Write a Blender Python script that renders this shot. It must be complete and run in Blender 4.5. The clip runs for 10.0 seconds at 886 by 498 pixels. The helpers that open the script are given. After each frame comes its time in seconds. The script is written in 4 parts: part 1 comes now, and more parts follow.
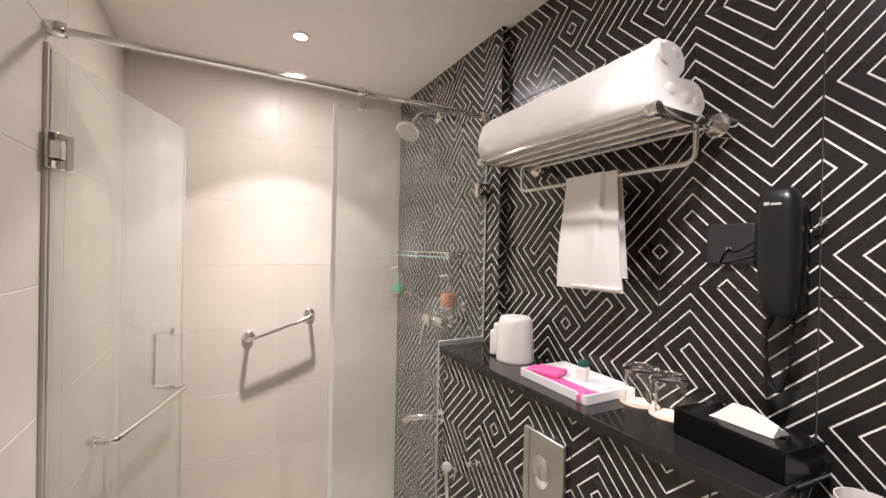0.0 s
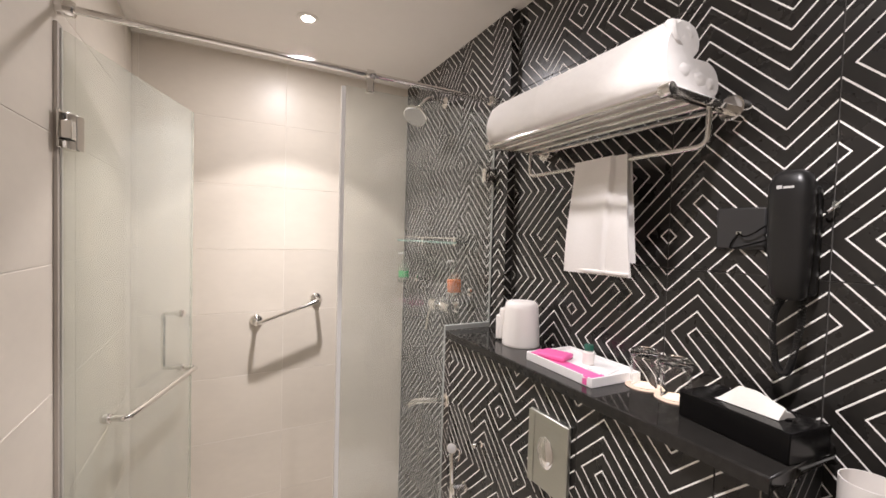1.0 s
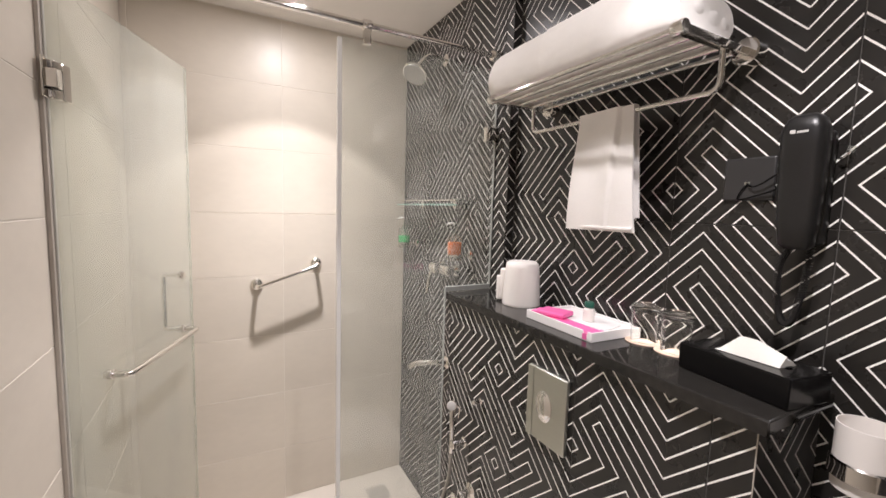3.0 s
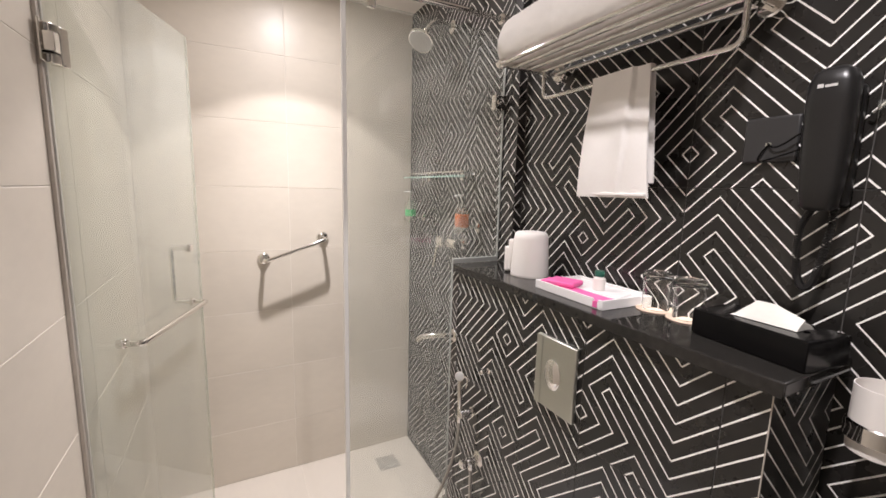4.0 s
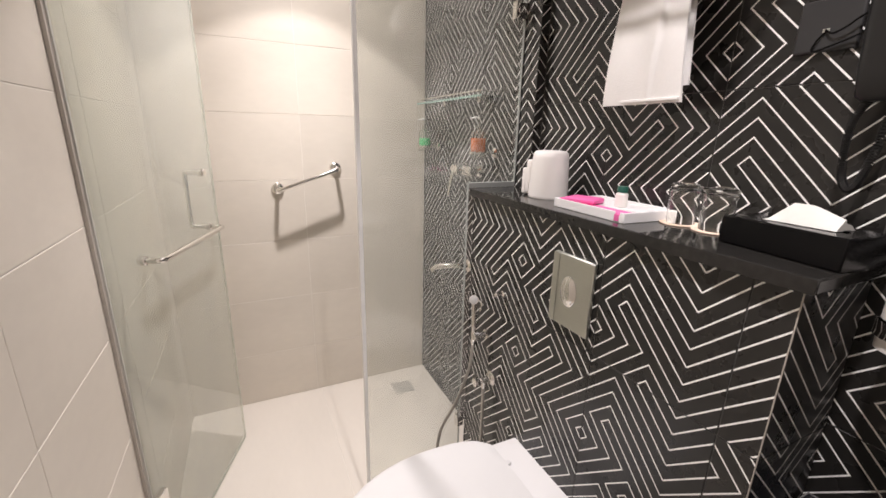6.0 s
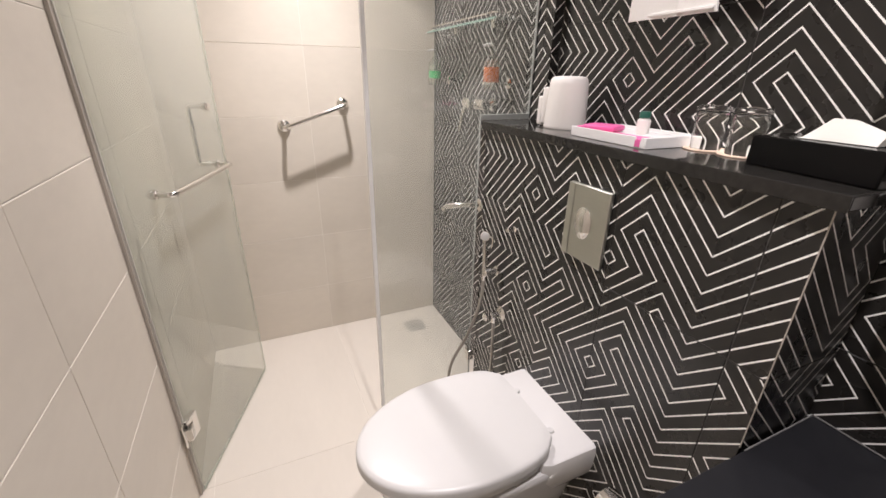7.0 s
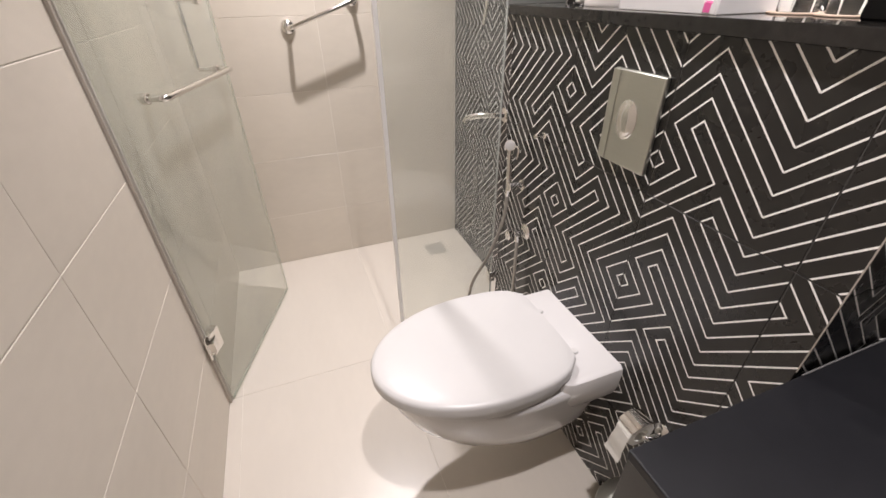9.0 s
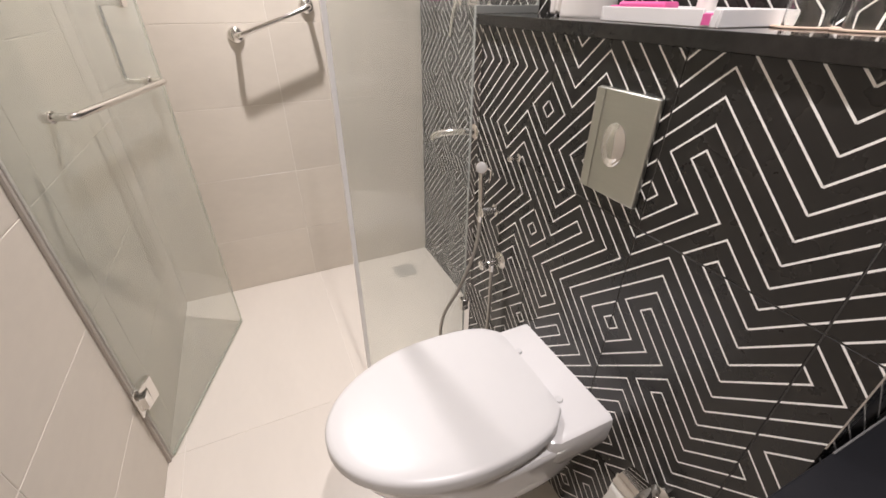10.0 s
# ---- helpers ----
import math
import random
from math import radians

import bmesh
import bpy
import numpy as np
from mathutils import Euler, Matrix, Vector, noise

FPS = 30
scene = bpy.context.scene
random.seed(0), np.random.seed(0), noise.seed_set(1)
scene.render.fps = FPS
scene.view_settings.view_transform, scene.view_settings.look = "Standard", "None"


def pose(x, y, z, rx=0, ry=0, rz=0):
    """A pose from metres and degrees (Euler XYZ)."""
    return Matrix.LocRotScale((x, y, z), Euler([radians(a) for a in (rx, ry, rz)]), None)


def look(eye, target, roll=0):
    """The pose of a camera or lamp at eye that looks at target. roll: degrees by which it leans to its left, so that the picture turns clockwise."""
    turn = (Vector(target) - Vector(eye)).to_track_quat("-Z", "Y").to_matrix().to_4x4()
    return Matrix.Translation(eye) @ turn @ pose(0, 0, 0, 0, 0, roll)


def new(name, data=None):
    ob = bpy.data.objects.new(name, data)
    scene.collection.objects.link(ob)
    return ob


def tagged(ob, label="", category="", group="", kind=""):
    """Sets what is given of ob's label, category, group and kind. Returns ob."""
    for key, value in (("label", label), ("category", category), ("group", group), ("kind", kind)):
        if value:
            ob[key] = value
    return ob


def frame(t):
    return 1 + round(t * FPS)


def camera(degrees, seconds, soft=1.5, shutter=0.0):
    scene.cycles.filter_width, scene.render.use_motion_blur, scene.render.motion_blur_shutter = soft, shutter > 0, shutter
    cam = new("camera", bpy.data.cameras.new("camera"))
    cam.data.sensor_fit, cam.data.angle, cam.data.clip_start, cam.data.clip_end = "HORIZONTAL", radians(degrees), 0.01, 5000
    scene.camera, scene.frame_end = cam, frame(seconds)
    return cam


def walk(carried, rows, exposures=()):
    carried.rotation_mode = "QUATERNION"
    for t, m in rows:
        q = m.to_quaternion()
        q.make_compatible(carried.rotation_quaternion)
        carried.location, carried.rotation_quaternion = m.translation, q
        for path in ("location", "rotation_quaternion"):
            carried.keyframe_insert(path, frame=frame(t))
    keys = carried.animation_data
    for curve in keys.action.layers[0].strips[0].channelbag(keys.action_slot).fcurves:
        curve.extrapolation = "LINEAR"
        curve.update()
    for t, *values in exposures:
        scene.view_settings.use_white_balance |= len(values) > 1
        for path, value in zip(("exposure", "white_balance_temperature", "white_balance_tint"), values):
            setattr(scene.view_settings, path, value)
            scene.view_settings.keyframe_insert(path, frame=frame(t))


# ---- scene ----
cam = camera(94.7, 10.0, soft=1.6)
# seconds, eye (m), target (m), roll (degrees)
PATH = [
    (0, (-0.013, 0.002, 1.619), (0.945, 1.757, 1.611), 1.1),
    (0.5, (-0.018, 0.008, 1.613), (0.925, 1.771, 1.569), 1.4),
    (1, (-0.022, 0.004, 1.604), (0.919, 1.768, 1.542), 1.6),
    (1.5, (-0.014, 0.008, 1.593), (0.931, 1.768, 1.503), 1.7),
    (2, (-0.017, 0.011, 1.582), (0.923, 1.772, 1.462), 1.6),
    (2.5, (-0.013, 0.011, 1.573), (0.929, 1.769, 1.423), 1.7),
    (4, (-0.011, 0.028, 1.528), (0.897, 1.786, 1.236), 1.4),
    (4.5, (-0.013, 0.029, 1.515), (0.884, 1.784, 1.179), 1.5),
    (5, (-0.007, 0.035, 1.484), (0.865, 1.791, 1.089), 1.8),
    (6.5, (-0.009, 0.037, 1.423), (0.786, 1.753, 0.771), 1.1),
    (7, (-0.011, 0.039, 1.396), (0.743, 1.718, 0.615), 0.9),
    (7.5, (-0.007, 0.047, 1.372), (0.713, 1.687, 0.483), 0.4),
    (8, (-0.004, 0.048, 1.352), (0.659, 1.663, 0.376), -0.3),
    (8.5, (0.002, 0.064, 1.325), (0.615, 1.655, 0.279), -0.8),
    (9, (0.035, 0.099, 1.305), (0.617, 1.676, 0.221), -0.9),
    (9.5, (0.077, 0.132, 1.295), (0.692, 1.704, 0.223), -0.5),
    (10, (0.106, 0.231, 1.294), (0.817, 1.778, 0.244), 0.3),
]
walk(cam, [(t, look(eye, target, roll)) for t, eye, target, roll in PATH])

# ---- light ----
world = bpy.data.worlds.new("world")
scene.world = world
world.use_nodes = True
world.node_tree.nodes["Background"].inputs[0].default_value = (0.9, 0.85, 0.8, 1)
world.node_tree.nodes["Background"].inputs[1].default_value = 0.02
scene.view_settings.exposure = 0.40


def lamp(name, kind, m, energy, colour, **kw):
    data = bpy.data.lights.new(name, kind)
    data.energy, data.color = energy, colour
    for key, value in kw.items():
        if key == "size":
            if kind == "AREA":
                data.shape, data.size = "DISK", value
            else:
                data.shadow_soft_size = value
        elif key == "cone":
            data.spot_size = radians(value)
        elif key == "blend":
            data.spot_blend = value
        elif key == "spread":
            data.spread = radians(value)
    ob = new(name, data)
    ob.matrix_basis = m
    return ob


WARM = (0.985, 0.925, 0.95)
SHOWER_LAMP = (0.253, 1.696, 2.43)
ROOM_LAMP = (0.31, 0.24, 2.43)
lamp("shower_downlight_beam", "SPOT", pose(*SHOWER_LAMP), 84, WARM, size=0.03, cone=84, blend=1.0)
lamp("shower_downlight_spill", "SPOT", pose(*SHOWER_LAMP), 29, WARM, size=0.03, cone=98, blend=0.2)
lamp("shower_downlight_glow", "AREA", pose(SHOWER_LAMP[0], SHOWER_LAMP[1], 2.432), 6, WARM, size=0.07)
lamp("room_downlight_beam", "SPOT", pose(*ROOM_LAMP), 36, WARM, size=0.03, cone=84, blend=1.0)
lamp("room_downlight_spill", "SPOT", pose(*ROOM_LAMP), 32, WARM, size=0.03, cone=98, blend=0.2)
lamp("room_downlight_glow", "AREA", pose(ROOM_LAMP[0], ROOM_LAMP[1], 2.432), 5, WARM, size=0.07)


# ---- materials ----
def material(name, colour, rough=0.5, metal=0.0, spec=0.5, vary=0.0, scale=6.0, stretch=(1, 1, 1), bump=0.0, bump_scale=60.0, rand=0.0, rough_vary=0.0, trans=0.0, ior=1.45, coat=0.0):
    """Principled material: two scales of noise on the colour, noise relief, and a per-object shift."""
    mat = bpy.data.materials.new(name)
    mat.use_nodes = True
    nt = mat.node_tree
    n, l = nt.nodes, nt.links
    b = n["Principled BSDF"]
    b.inputs["Roughness"].default_value, b.inputs["Metallic"].default_value = rough, metal
    b.inputs["Specular IOR Level"].default_value, b.inputs["IOR"].default_value = spec, ior
    b.inputs["Transmission Weight"].default_value, b.inputs["Coat Weight"].default_value = trans, coat
    b.inputs["Base Color"].default_value = (*colour, 1)
    co = n.new("ShaderNodeTexCoord")
    mp = n.new("ShaderNodeMapping")
    mp.inputs["Scale"].default_value = stretch
    l.new(co.outputs["Object"], mp.inputs["Vector"])
    if vary or rand:
        big, small = n.new("ShaderNodeTexNoise"), n.new("ShaderNodeTexNoise")
        big.inputs["Scale"].default_value, small.inputs["Scale"].default_value = scale, scale * 9
        big.inputs["Detail"].default_value = small.inputs["Detail"].default_value = 4
        info = n.new("ShaderNodeObjectInfo")
        add = n.new("ShaderNodeVectorMath")
        add.operation = "ADD"
        if rand:
            l.new(mp.outputs[0], add.inputs[0])
            sc = n.new("ShaderNodeVectorMath")
            sc.operation = "SCALE"
            sc.inputs[0].default_value = (37, 19, 53)
            l.new(info.outputs["Random"], sc.inputs["Scale"])
            l.new(sc.outputs[0], add.inputs[1])
            vec = add.outputs[0]
        else:
            vec = mp.outputs[0]
        l.new(vec, big.inputs["Vector"])
        l.new(vec, small.inputs["Vector"])
        m1, m2, m3 = n.new("ShaderNodeMath"), n.new("ShaderNodeMath"), n.new("ShaderNodeMath")
        m1.operation = m2.operation = m3.operation = "MULTIPLY_ADD"
        l.new(big.outputs["Fac"], m1.inputs[0])
        m1.inputs[1].default_value, m1.inputs[2].default_value = vary * 2, 1 - vary
        l.new(small.outputs["Fac"], m2.inputs[0])
        m2.inputs[1].default_value = vary
        l.new(m1.outputs[0], m2.inputs[2])
        l.new(info.outputs["Random"], m3.inputs[0])
        m3.inputs[1].default_value = rand
        l.new(m2.outputs[0], m3.inputs[2])
        mul = n.new("ShaderNodeVectorMath")
        mul.operation = "SCALE"
        mul.inputs[0].default_value = colour
        l.new(m3.outputs[0], mul.inputs["Scale"])
        l.new(mul.outputs[0], b.inputs["Base Color"])
    if rough_vary:
        rn, rr = n.new("ShaderNodeTexNoise"), n.new("ShaderNodeMath")
        rn.inputs["Scale"].default_value, rn.inputs["Detail"].default_value = 14, 5
        l.new(mp.outputs[0], rn.inputs["Vector"])
        rr.operation = "MULTIPLY_ADD"
        l.new(rn.outputs["Fac"], rr.inputs[0])
        rr.inputs[1].default_value, rr.inputs[2].default_value = rough_vary * 2, max(rough - rough_vary, 0.01)
        l.new(rr.outputs[0], b.inputs["Roughness"])
    if bump:
        bn, bp = n.new("ShaderNodeTexNoise"), n.new("ShaderNodeBump")
        bn.inputs["Scale"].default_value, bn.inputs["Detail"].default_value = bump_scale, 5
        l.new(mp.outputs[0], bn.inputs["Vector"])
        l.new(bn.outputs["Fac"], bp.inputs["Height"])
        bp.inputs["Strength"].default_value, bp.inputs["Distance"].default_value = bump, 0.002
        l.new(bp.outputs[0], b.inputs["Normal"])
    return mat


def glass_material(name, tint, rough=0.0, film_glare=0.19):
    mat = bpy.data.materials.new(name)
    mat.use_nodes = True
    nt = mat.node_tree
    n, l = nt.nodes, nt.links
    n.remove(n["Principled BSDF"])
    clear, gloss, mix, wt = n.new("ShaderNodeBsdfTransparent"), n.new("ShaderNodeBsdfGlossy"), n.new("ShaderNodeMixShader"), n.new("ShaderNodeLayerWeight")
    haze, mix2 = n.new("ShaderNodeBsdfDiffuse"), n.new("ShaderNodeMixShader")
    clear.inputs[0].default_value = (*tint, 1)
    gloss.inputs["Roughness"].default_value = rough
    wt.inputs["Blend"].default_value = 0.5
    pw, sch = n.new("ShaderNodeMath"), n.new("ShaderNodeMath")
    pw.operation, sch.operation = "POWER", "MULTIPLY_ADD"
    l.new(wt.outputs["Facing"], pw.inputs[0])
    pw.inputs[1].default_value = 5.0
    l.new(pw.outputs[0], sch.inputs[0])
    sch.inputs[1].default_value, sch.inputs[2].default_value = 0.9, 0.045
    haze.inputs[0].default_value = (0.75, 0.78, 0.74, 1)
    # uneven share of the pale diffuse layer
    film_glare_noise = n.new("ShaderNodeTexNoise")
    film_glare_noise.inputs["Scale"].default_value, film_glare_noise.inputs["Detail"].default_value = 3.0, 6
    fm = n.new("ShaderNodeMath")
    fm.operation = "MULTIPLY_ADD"
    fm.inputs[1].default_value, fm.inputs[2].default_value = film_glare, 0.0
    l.new(film_glare_noise.outputs["Fac"], fm.inputs[0])
    l.new(fm.outputs[0], mix2.inputs[0])
    l.new(clear.outputs[0], mix2.inputs[1])
    l.new(haze.outputs[0], mix2.inputs[2])
    l.new(sch.outputs[0], mix.inputs[0])
    l.new(mix2.outputs[0], mix.inputs[1])
    l.new(gloss.outputs[0], mix.inputs[2])
    l.new(mix.outputs[0], n["Material Output"].inputs[0])
    return mat


BEIGE = material("beige_porcelain", (0.605, 0.550, 0.472), 0.36, vary=0.085, scale=2.2, stretch=(1, 1, 2.0), rand=0.05, rough_vary=0.025)
FLOOR = material("cream_floor_porcelain", (0.585, 0.535, 0.470), 0.3, vary=0.05, scale=2.0, stretch=(3, 1, 1), bump=0.012, rand=0.03, rough_vary=0.03)
GROUT = material("light_grout", (0.76, 0.715, 0.65), 0.9, vary=0.1, scale=20, bump=0.2)
DARK_GROUT = material("dark_grout", (0.085, 0.080, 0.074), 0.85, vary=0.1, scale=20)
BLACK_TILE = material("black_glazed_tile", (0.0165, 0.0150, 0.0136), 0.28, spec=0.6, vary=0.15, scale=8, bump=0.06, bump_scale=25, rough_vary=0.06)
LINE = material("white_glaze_line", (0.93, 0.905, 0.87), 0.4, vary=0.06, scale=40)
CEILING = material("white_ceiling_paint", (0.90, 0.855, 0.805), 0.85, vary=0.03, scale=3, bump=0.1, bump_scale=120)
CHROME = material("chrome", (0.78, 0.76, 0.73), 0.09, metal=1.0, rough_vary=0.05)
STEEL = material("brushed_steel", (0.57, 0.57, 0.52), 0.34, metal=1.0, vary=0.04, scale=30, stretch=(1, 1, 12), rough_vary=0.08)
CERAMIC = material("white_ceramic", (0.66, 0.64, 0.625), 0.14, vary=0.015, scale=4, coat=0.3)
PLASTIC = material("white_plastic", (0.575, 0.56, 0.545), 0.34, vary=0.02, scale=5)
CARD = material("white_card", (0.83, 0.81, 0.80), 0.55, vary=0.02, scale=8)
FROSTED = material("frosted_white_glass", (0.82, 0.78, 0.74), 0.45, vary=0.02, scale=5)
TOWEL = material("white_terry", (0.90, 0.87, 0.84), 0.95, vary=0.06, scale=12, bump=0.55, bump_scale=420)
LINEN = material("white_woven_cotton", (0.88, 0.85, 0.82), 0.9, vary=0.04, scale=14, bump=0.35, bump_scale=240)
PAPER = material("white_tissue", (0.72, 0.70, 0.65), 0.9, vary=0.03, scale=20, bump=0.3, bump_scale=90)
GRANITE = material("black_granite", (0.015, 0.0138, 0.0125), 0.07, vary=0.7, scale=70, rough_vary=0.03)
BLACK_PLASTIC = material("black_plastic", (0.006, 0.0056, 0.0056), 0.16, spec=0.16, vary=0.08, scale=20, bump=0.08, bump_scale=200)
PHONE_PLASTIC = material("satin_black_plastic", (0.012, 0.0115, 0.0115), 0.34, spec=0.5, vary=0.08, scale=20, bump=0.06, bump_scale=200)
BLACK_TOP = material("black_quartz", (0.008, 0.008, 0.010), 0.45, vary=0.25, scale=40, rough_vary=0.08)
PINK = material("pink_wrap", (0.80, 0.14, 0.38), 0.5, vary=0.05, scale=14)
GREEN_CAP = material("dark_green_cap", (0.02, 0.10, 0.07), 0.4, vary=0.05, scale=30)
GREEN_LIQ = material("green_liquid", (0.06, 0.48, 0.16), 0.15, vary=0.03, scale=20)
ORANGE_LIQ = material("orange_liquid", (0.85, 0.22, 0.06), 0.15, vary=0.03, scale=20)
CLEAR_PLASTIC = glass_material("clear_plastic", (0.93, 0.93, 0.90), 0.05)
COASTER = material("printed_paper_coaster", (0.52, 0.40, 0.31), 0.8, vary=0.4, scale=60)
# the pale layer paints in reflections as well as smears and water spots
DOOR_GLASS = glass_material("shower_glass", (0.965, 0.975, 0.952), film_glare=0.25)
PANEL_GLASS = glass_material("screen_glass", (0.965, 0.975, 0.96), film_glare=0.19)
GLASS_EDGE = glass_material("glass_edge", (0.90, 0.93, 0.87), 0.1, film_glare=0.6)
TUMBLER = material("tumbler_glass", (0.985, 0.99, 0.97), 0.0, trans=1.0, ior=1.47)
SEAL = material("translucent_seal", (0.88, 0.87, 0.85), 0.3, vary=0.04, scale=20)
# brown of the painted shade by the door hinges, also used on the corner trim
SHADE_AND_TRIM = material("brown_shade_and_trim", (0.44, 0.395, 0.345), 0.5, metal=0.1, vary=0.05, scale=20)
DARK_SEAL = material("grey_sealant", (0.16, 0.155, 0.15), 0.4, vary=0.15, scale=60)
SILICONE = material("clear_silicone", (0.33, 0.34, 0.32), 0.25, vary=0.05, scale=30)
PALE_SEAL = material("clear_seal", (0.55, 0.53, 0.48), 0.3, vary=0.08, scale=30)
RUBBER = material("dark_rubber", (0.03, 0.03, 0.03), 0.6, vary=0.1, scale=20)
HOSE = material("steel_hose", (0.42, 0.40, 0.37), 0.35, metal=0.9, vary=0.1, scale=90)
LAMP_GLOW = bpy.data.materials.new("lamp_glow")
LAMP_GLOW.use_nodes = True
LAMP_GLOW.node_tree.nodes["Principled BSDF"].inputs["Emission Color"].default_value = (1.0, 0.93, 0.84, 1)
LAMP_GLOW.node_tree.nodes["Principled BSDF"].inputs["Emission Strength"].default_value = 22


# ---- mesh helpers ----
def mesh(name, bm, mat, smooth=False):
    me = bpy.data.meshes.new(name)
    bmesh.ops.recalc_face_normals(bm, faces=bm.faces)
    bm.to_mesh(me)
    bm.free()
    for m in mat if isinstance(mat, (list, tuple)) else (mat,):
        me.materials.append(m)
    if smooth:
        flat = me.attributes.get("flat")
        keep = [bool(flat and flat.data[i].value) for i in range(len(me.polygons))]
        me.polygons.foreach_set("use_smooth", [True] * len(keep))
        me.set_sharp_from_angle(angle=radians(42))
        me.polygons.foreach_set("use_smooth", [not k for k in keep])
    return me


def part(name, bm, mat, parent, label="", smooth=True):
    ob = new(name, mesh(name, bm, mat, smooth))
    ob.parent = parent
    return tagged(ob, label) if label else ob


def thing(name, at, label, category, group="", turn=0):
    ob = tagged(new(name), label, category, group)
    ob.matrix_basis = pose(*at, 0, 0, turn)
    ob.empty_display_size = 0.05
    return ob


def structure(name, bm, mat, label, category):
    return tagged(new(name, mesh(name, bm, mat)), label, category, kind="structure")


def box(bm, a, b, bevel=0.0, seg=2):
    flat = bm.faces.layers.int.get("flat") or bm.faces.layers.int.new("flat")
    old = set(bm.faces)
    made = bmesh.ops.create_cube(bm, size=1)["verts"]
    for v in made:
        v.co = [(a[i] + b[i]) / 2 + v.co[i] * (b[i] - a[i]) for i in range(3)]
    if bevel:
        edges = {e for v in made for e in v.link_edges}
        bmesh.ops.bevel(bm, geom=list(edges), offset=bevel, segments=seg, affect="EDGES", profile=0.5)
    for f in bm.faces:
        if f not in old:
            f.normal_update()
            f[flat] = int(max(abs(c) for c in f.normal) > 0.9999)
    return bm


def boxed(a, b, bevel=0.0, seg=2):
    return box(bmesh.new(), a, b, bevel, seg)


def lathe(bm, profile, seg=32, axis="z", at=(0, 0, 0), sx=1.0, sy=1.0, caps=True):
    """Turns a profile of (radius, height) round an axis."""
    rings = []
    for r, h in profile:
        ring = []
        for i in range(seg):
            t = 2 * math.pi * i / seg
            p = (r * math.cos(t) * sx, r * math.sin(t) * sy, h)
            p = {"z": p, "x": (h, p[0], p[1]), "y": (p[0], h, p[1])}[axis]
            ring.append(bm.verts.new([p[k] + at[k] for k in range(3)]))
        rings.append(ring)
    for r0, r1 in zip(rings, rings[1:]):
        for i in range(seg):
            bm.faces.new((r0[i], r0[(i + 1) % seg], r1[(i + 1) % seg], r1[i]))
    if caps:
        bm.faces.new(rings[0][::-1])
        bm.faces.new(rings[-1])
    return bm


def spline(points, per=8):
    """A smooth line through points."""
    p = [Vector(a) for a in points]
    p = [2 * p[0] - p[1], *p, 2 * p[-1] - p[-2]]
    out = []
    for i in range(1, len(p) - 2):
        for k in range(per):
            t = k / per
            out.append(0.5 * (2 * p[i] + (p[i + 1] - p[i - 1]) * t + (2 * p[i - 1] - 5 * p[i] + 4 * p[i + 1] - p[i + 2]) * t * t + (3 * p[i] - p[i - 1] - 3 * p[i + 1] + p[i + 2]) * t ** 3))
    return [*out, p[-2]]


def rounded(points, r, per=6):
    """A line through points with its corners rounded by r."""
    p = [Vector(a) for a in points]
    out = [p[0]]
    for a, b, c in zip(p, p[1:], p[2:]):
        u, w = (a - b).normalized() * r, (c - b).normalized() * r
        for k in range(per + 1):
            t = k / per
            out.append((b + u) * (1 - t) ** 2 + 2 * b * t * (1 - t) + (b + w) * t * t)
    return [*out, p[-1]]


def tube(bm, points, r, seg=12):
    pts = [Vector(p) for p in points]
    rings, side = [], None
    for i, p in enumerate(pts):
        d = (pts[min(i + 1, len(pts) - 1)] - pts[max(i - 1, 0)]).normalized()
        if side is None:
            side = d.orthogonal().normalized()
        side = (side - d * side.dot(d)).normalized()
        up = d.cross(side)
        rr = r(i / (len(pts) - 1)) if callable(r) else r
        rings.append([bm.verts.new(p + rr * (side * math.cos(2 * math.pi * k / seg) + up * math.sin(2 * math.pi * k / seg))) for k in range(seg)])
    for a, b in zip(rings, rings[1:]):
        for k in range(seg):
            bm.faces.new((a[k], a[(k + 1) % seg], b[(k + 1) % seg], b[k]))
    bm.faces.new(rings[0][::-1])
    bm.faces.new(rings[-1])
    return bm


def loft(bm, rings, caps=True):
    vs = [[bm.verts.new(p) for p in ring] for ring in rings]
    n = len(vs[0])
    for a, b in zip(vs, vs[1:]):
        for k in range(n):
            bm.faces.new((a[k], a[(k + 1) % n], b[(k + 1) % n], b[k]))
    if caps:
        bm.faces.new(vs[0][::-1])
        bm.faces.new(vs[-1])
    return bm


# ---- plan (m) ----
X_LEFT, X_FACE, X_WALL, X_SHOWER = -0.384, 0.707, 0.925, 0.892
Y_BACK, Y_GLASS, Y_STEP, Y_NEAR, Y_REAR = 2.2, 1.315, 1.228, 0.312, -1.3
Z_CEIL, Z_SLAB, Z_LEDGE, Z_VAN, Z_RAIL, Z_GLASS = 2.442, 1.234, 1.258, 0.783, 2.125, 2.075
X_PANEL = 0.307
JOINT, ROW0, ROW = 0.0016, 0.282, 0.308

# ---- shell ----
floor = structure("floor", boxed((X_LEFT - 0.1, Y_REAR - 0.1, -0.12), (1.05, Y_BACK + 0.1, -0.0015)), GROUT, "cream porcelain tile floor of the bathroom and shower", "floor")
wall_left = structure("wall_left", boxed((X_LEFT - 0.11, Y_REAR - 0.1, 0), (X_LEFT - 0.0014, Y_BACK + 0.1, Z_CEIL)), GROUT, "wall of large beige porcelain tiles with pale joints", "wall")
wall_back = structure("wall_back", boxed((X_LEFT - 0.0012, Y_BACK + 0.0014, 0), (1.05, Y_BACK + 0.11, Z_CEIL)), GROUT, "shower wall of large beige porcelain tiles", "wall")
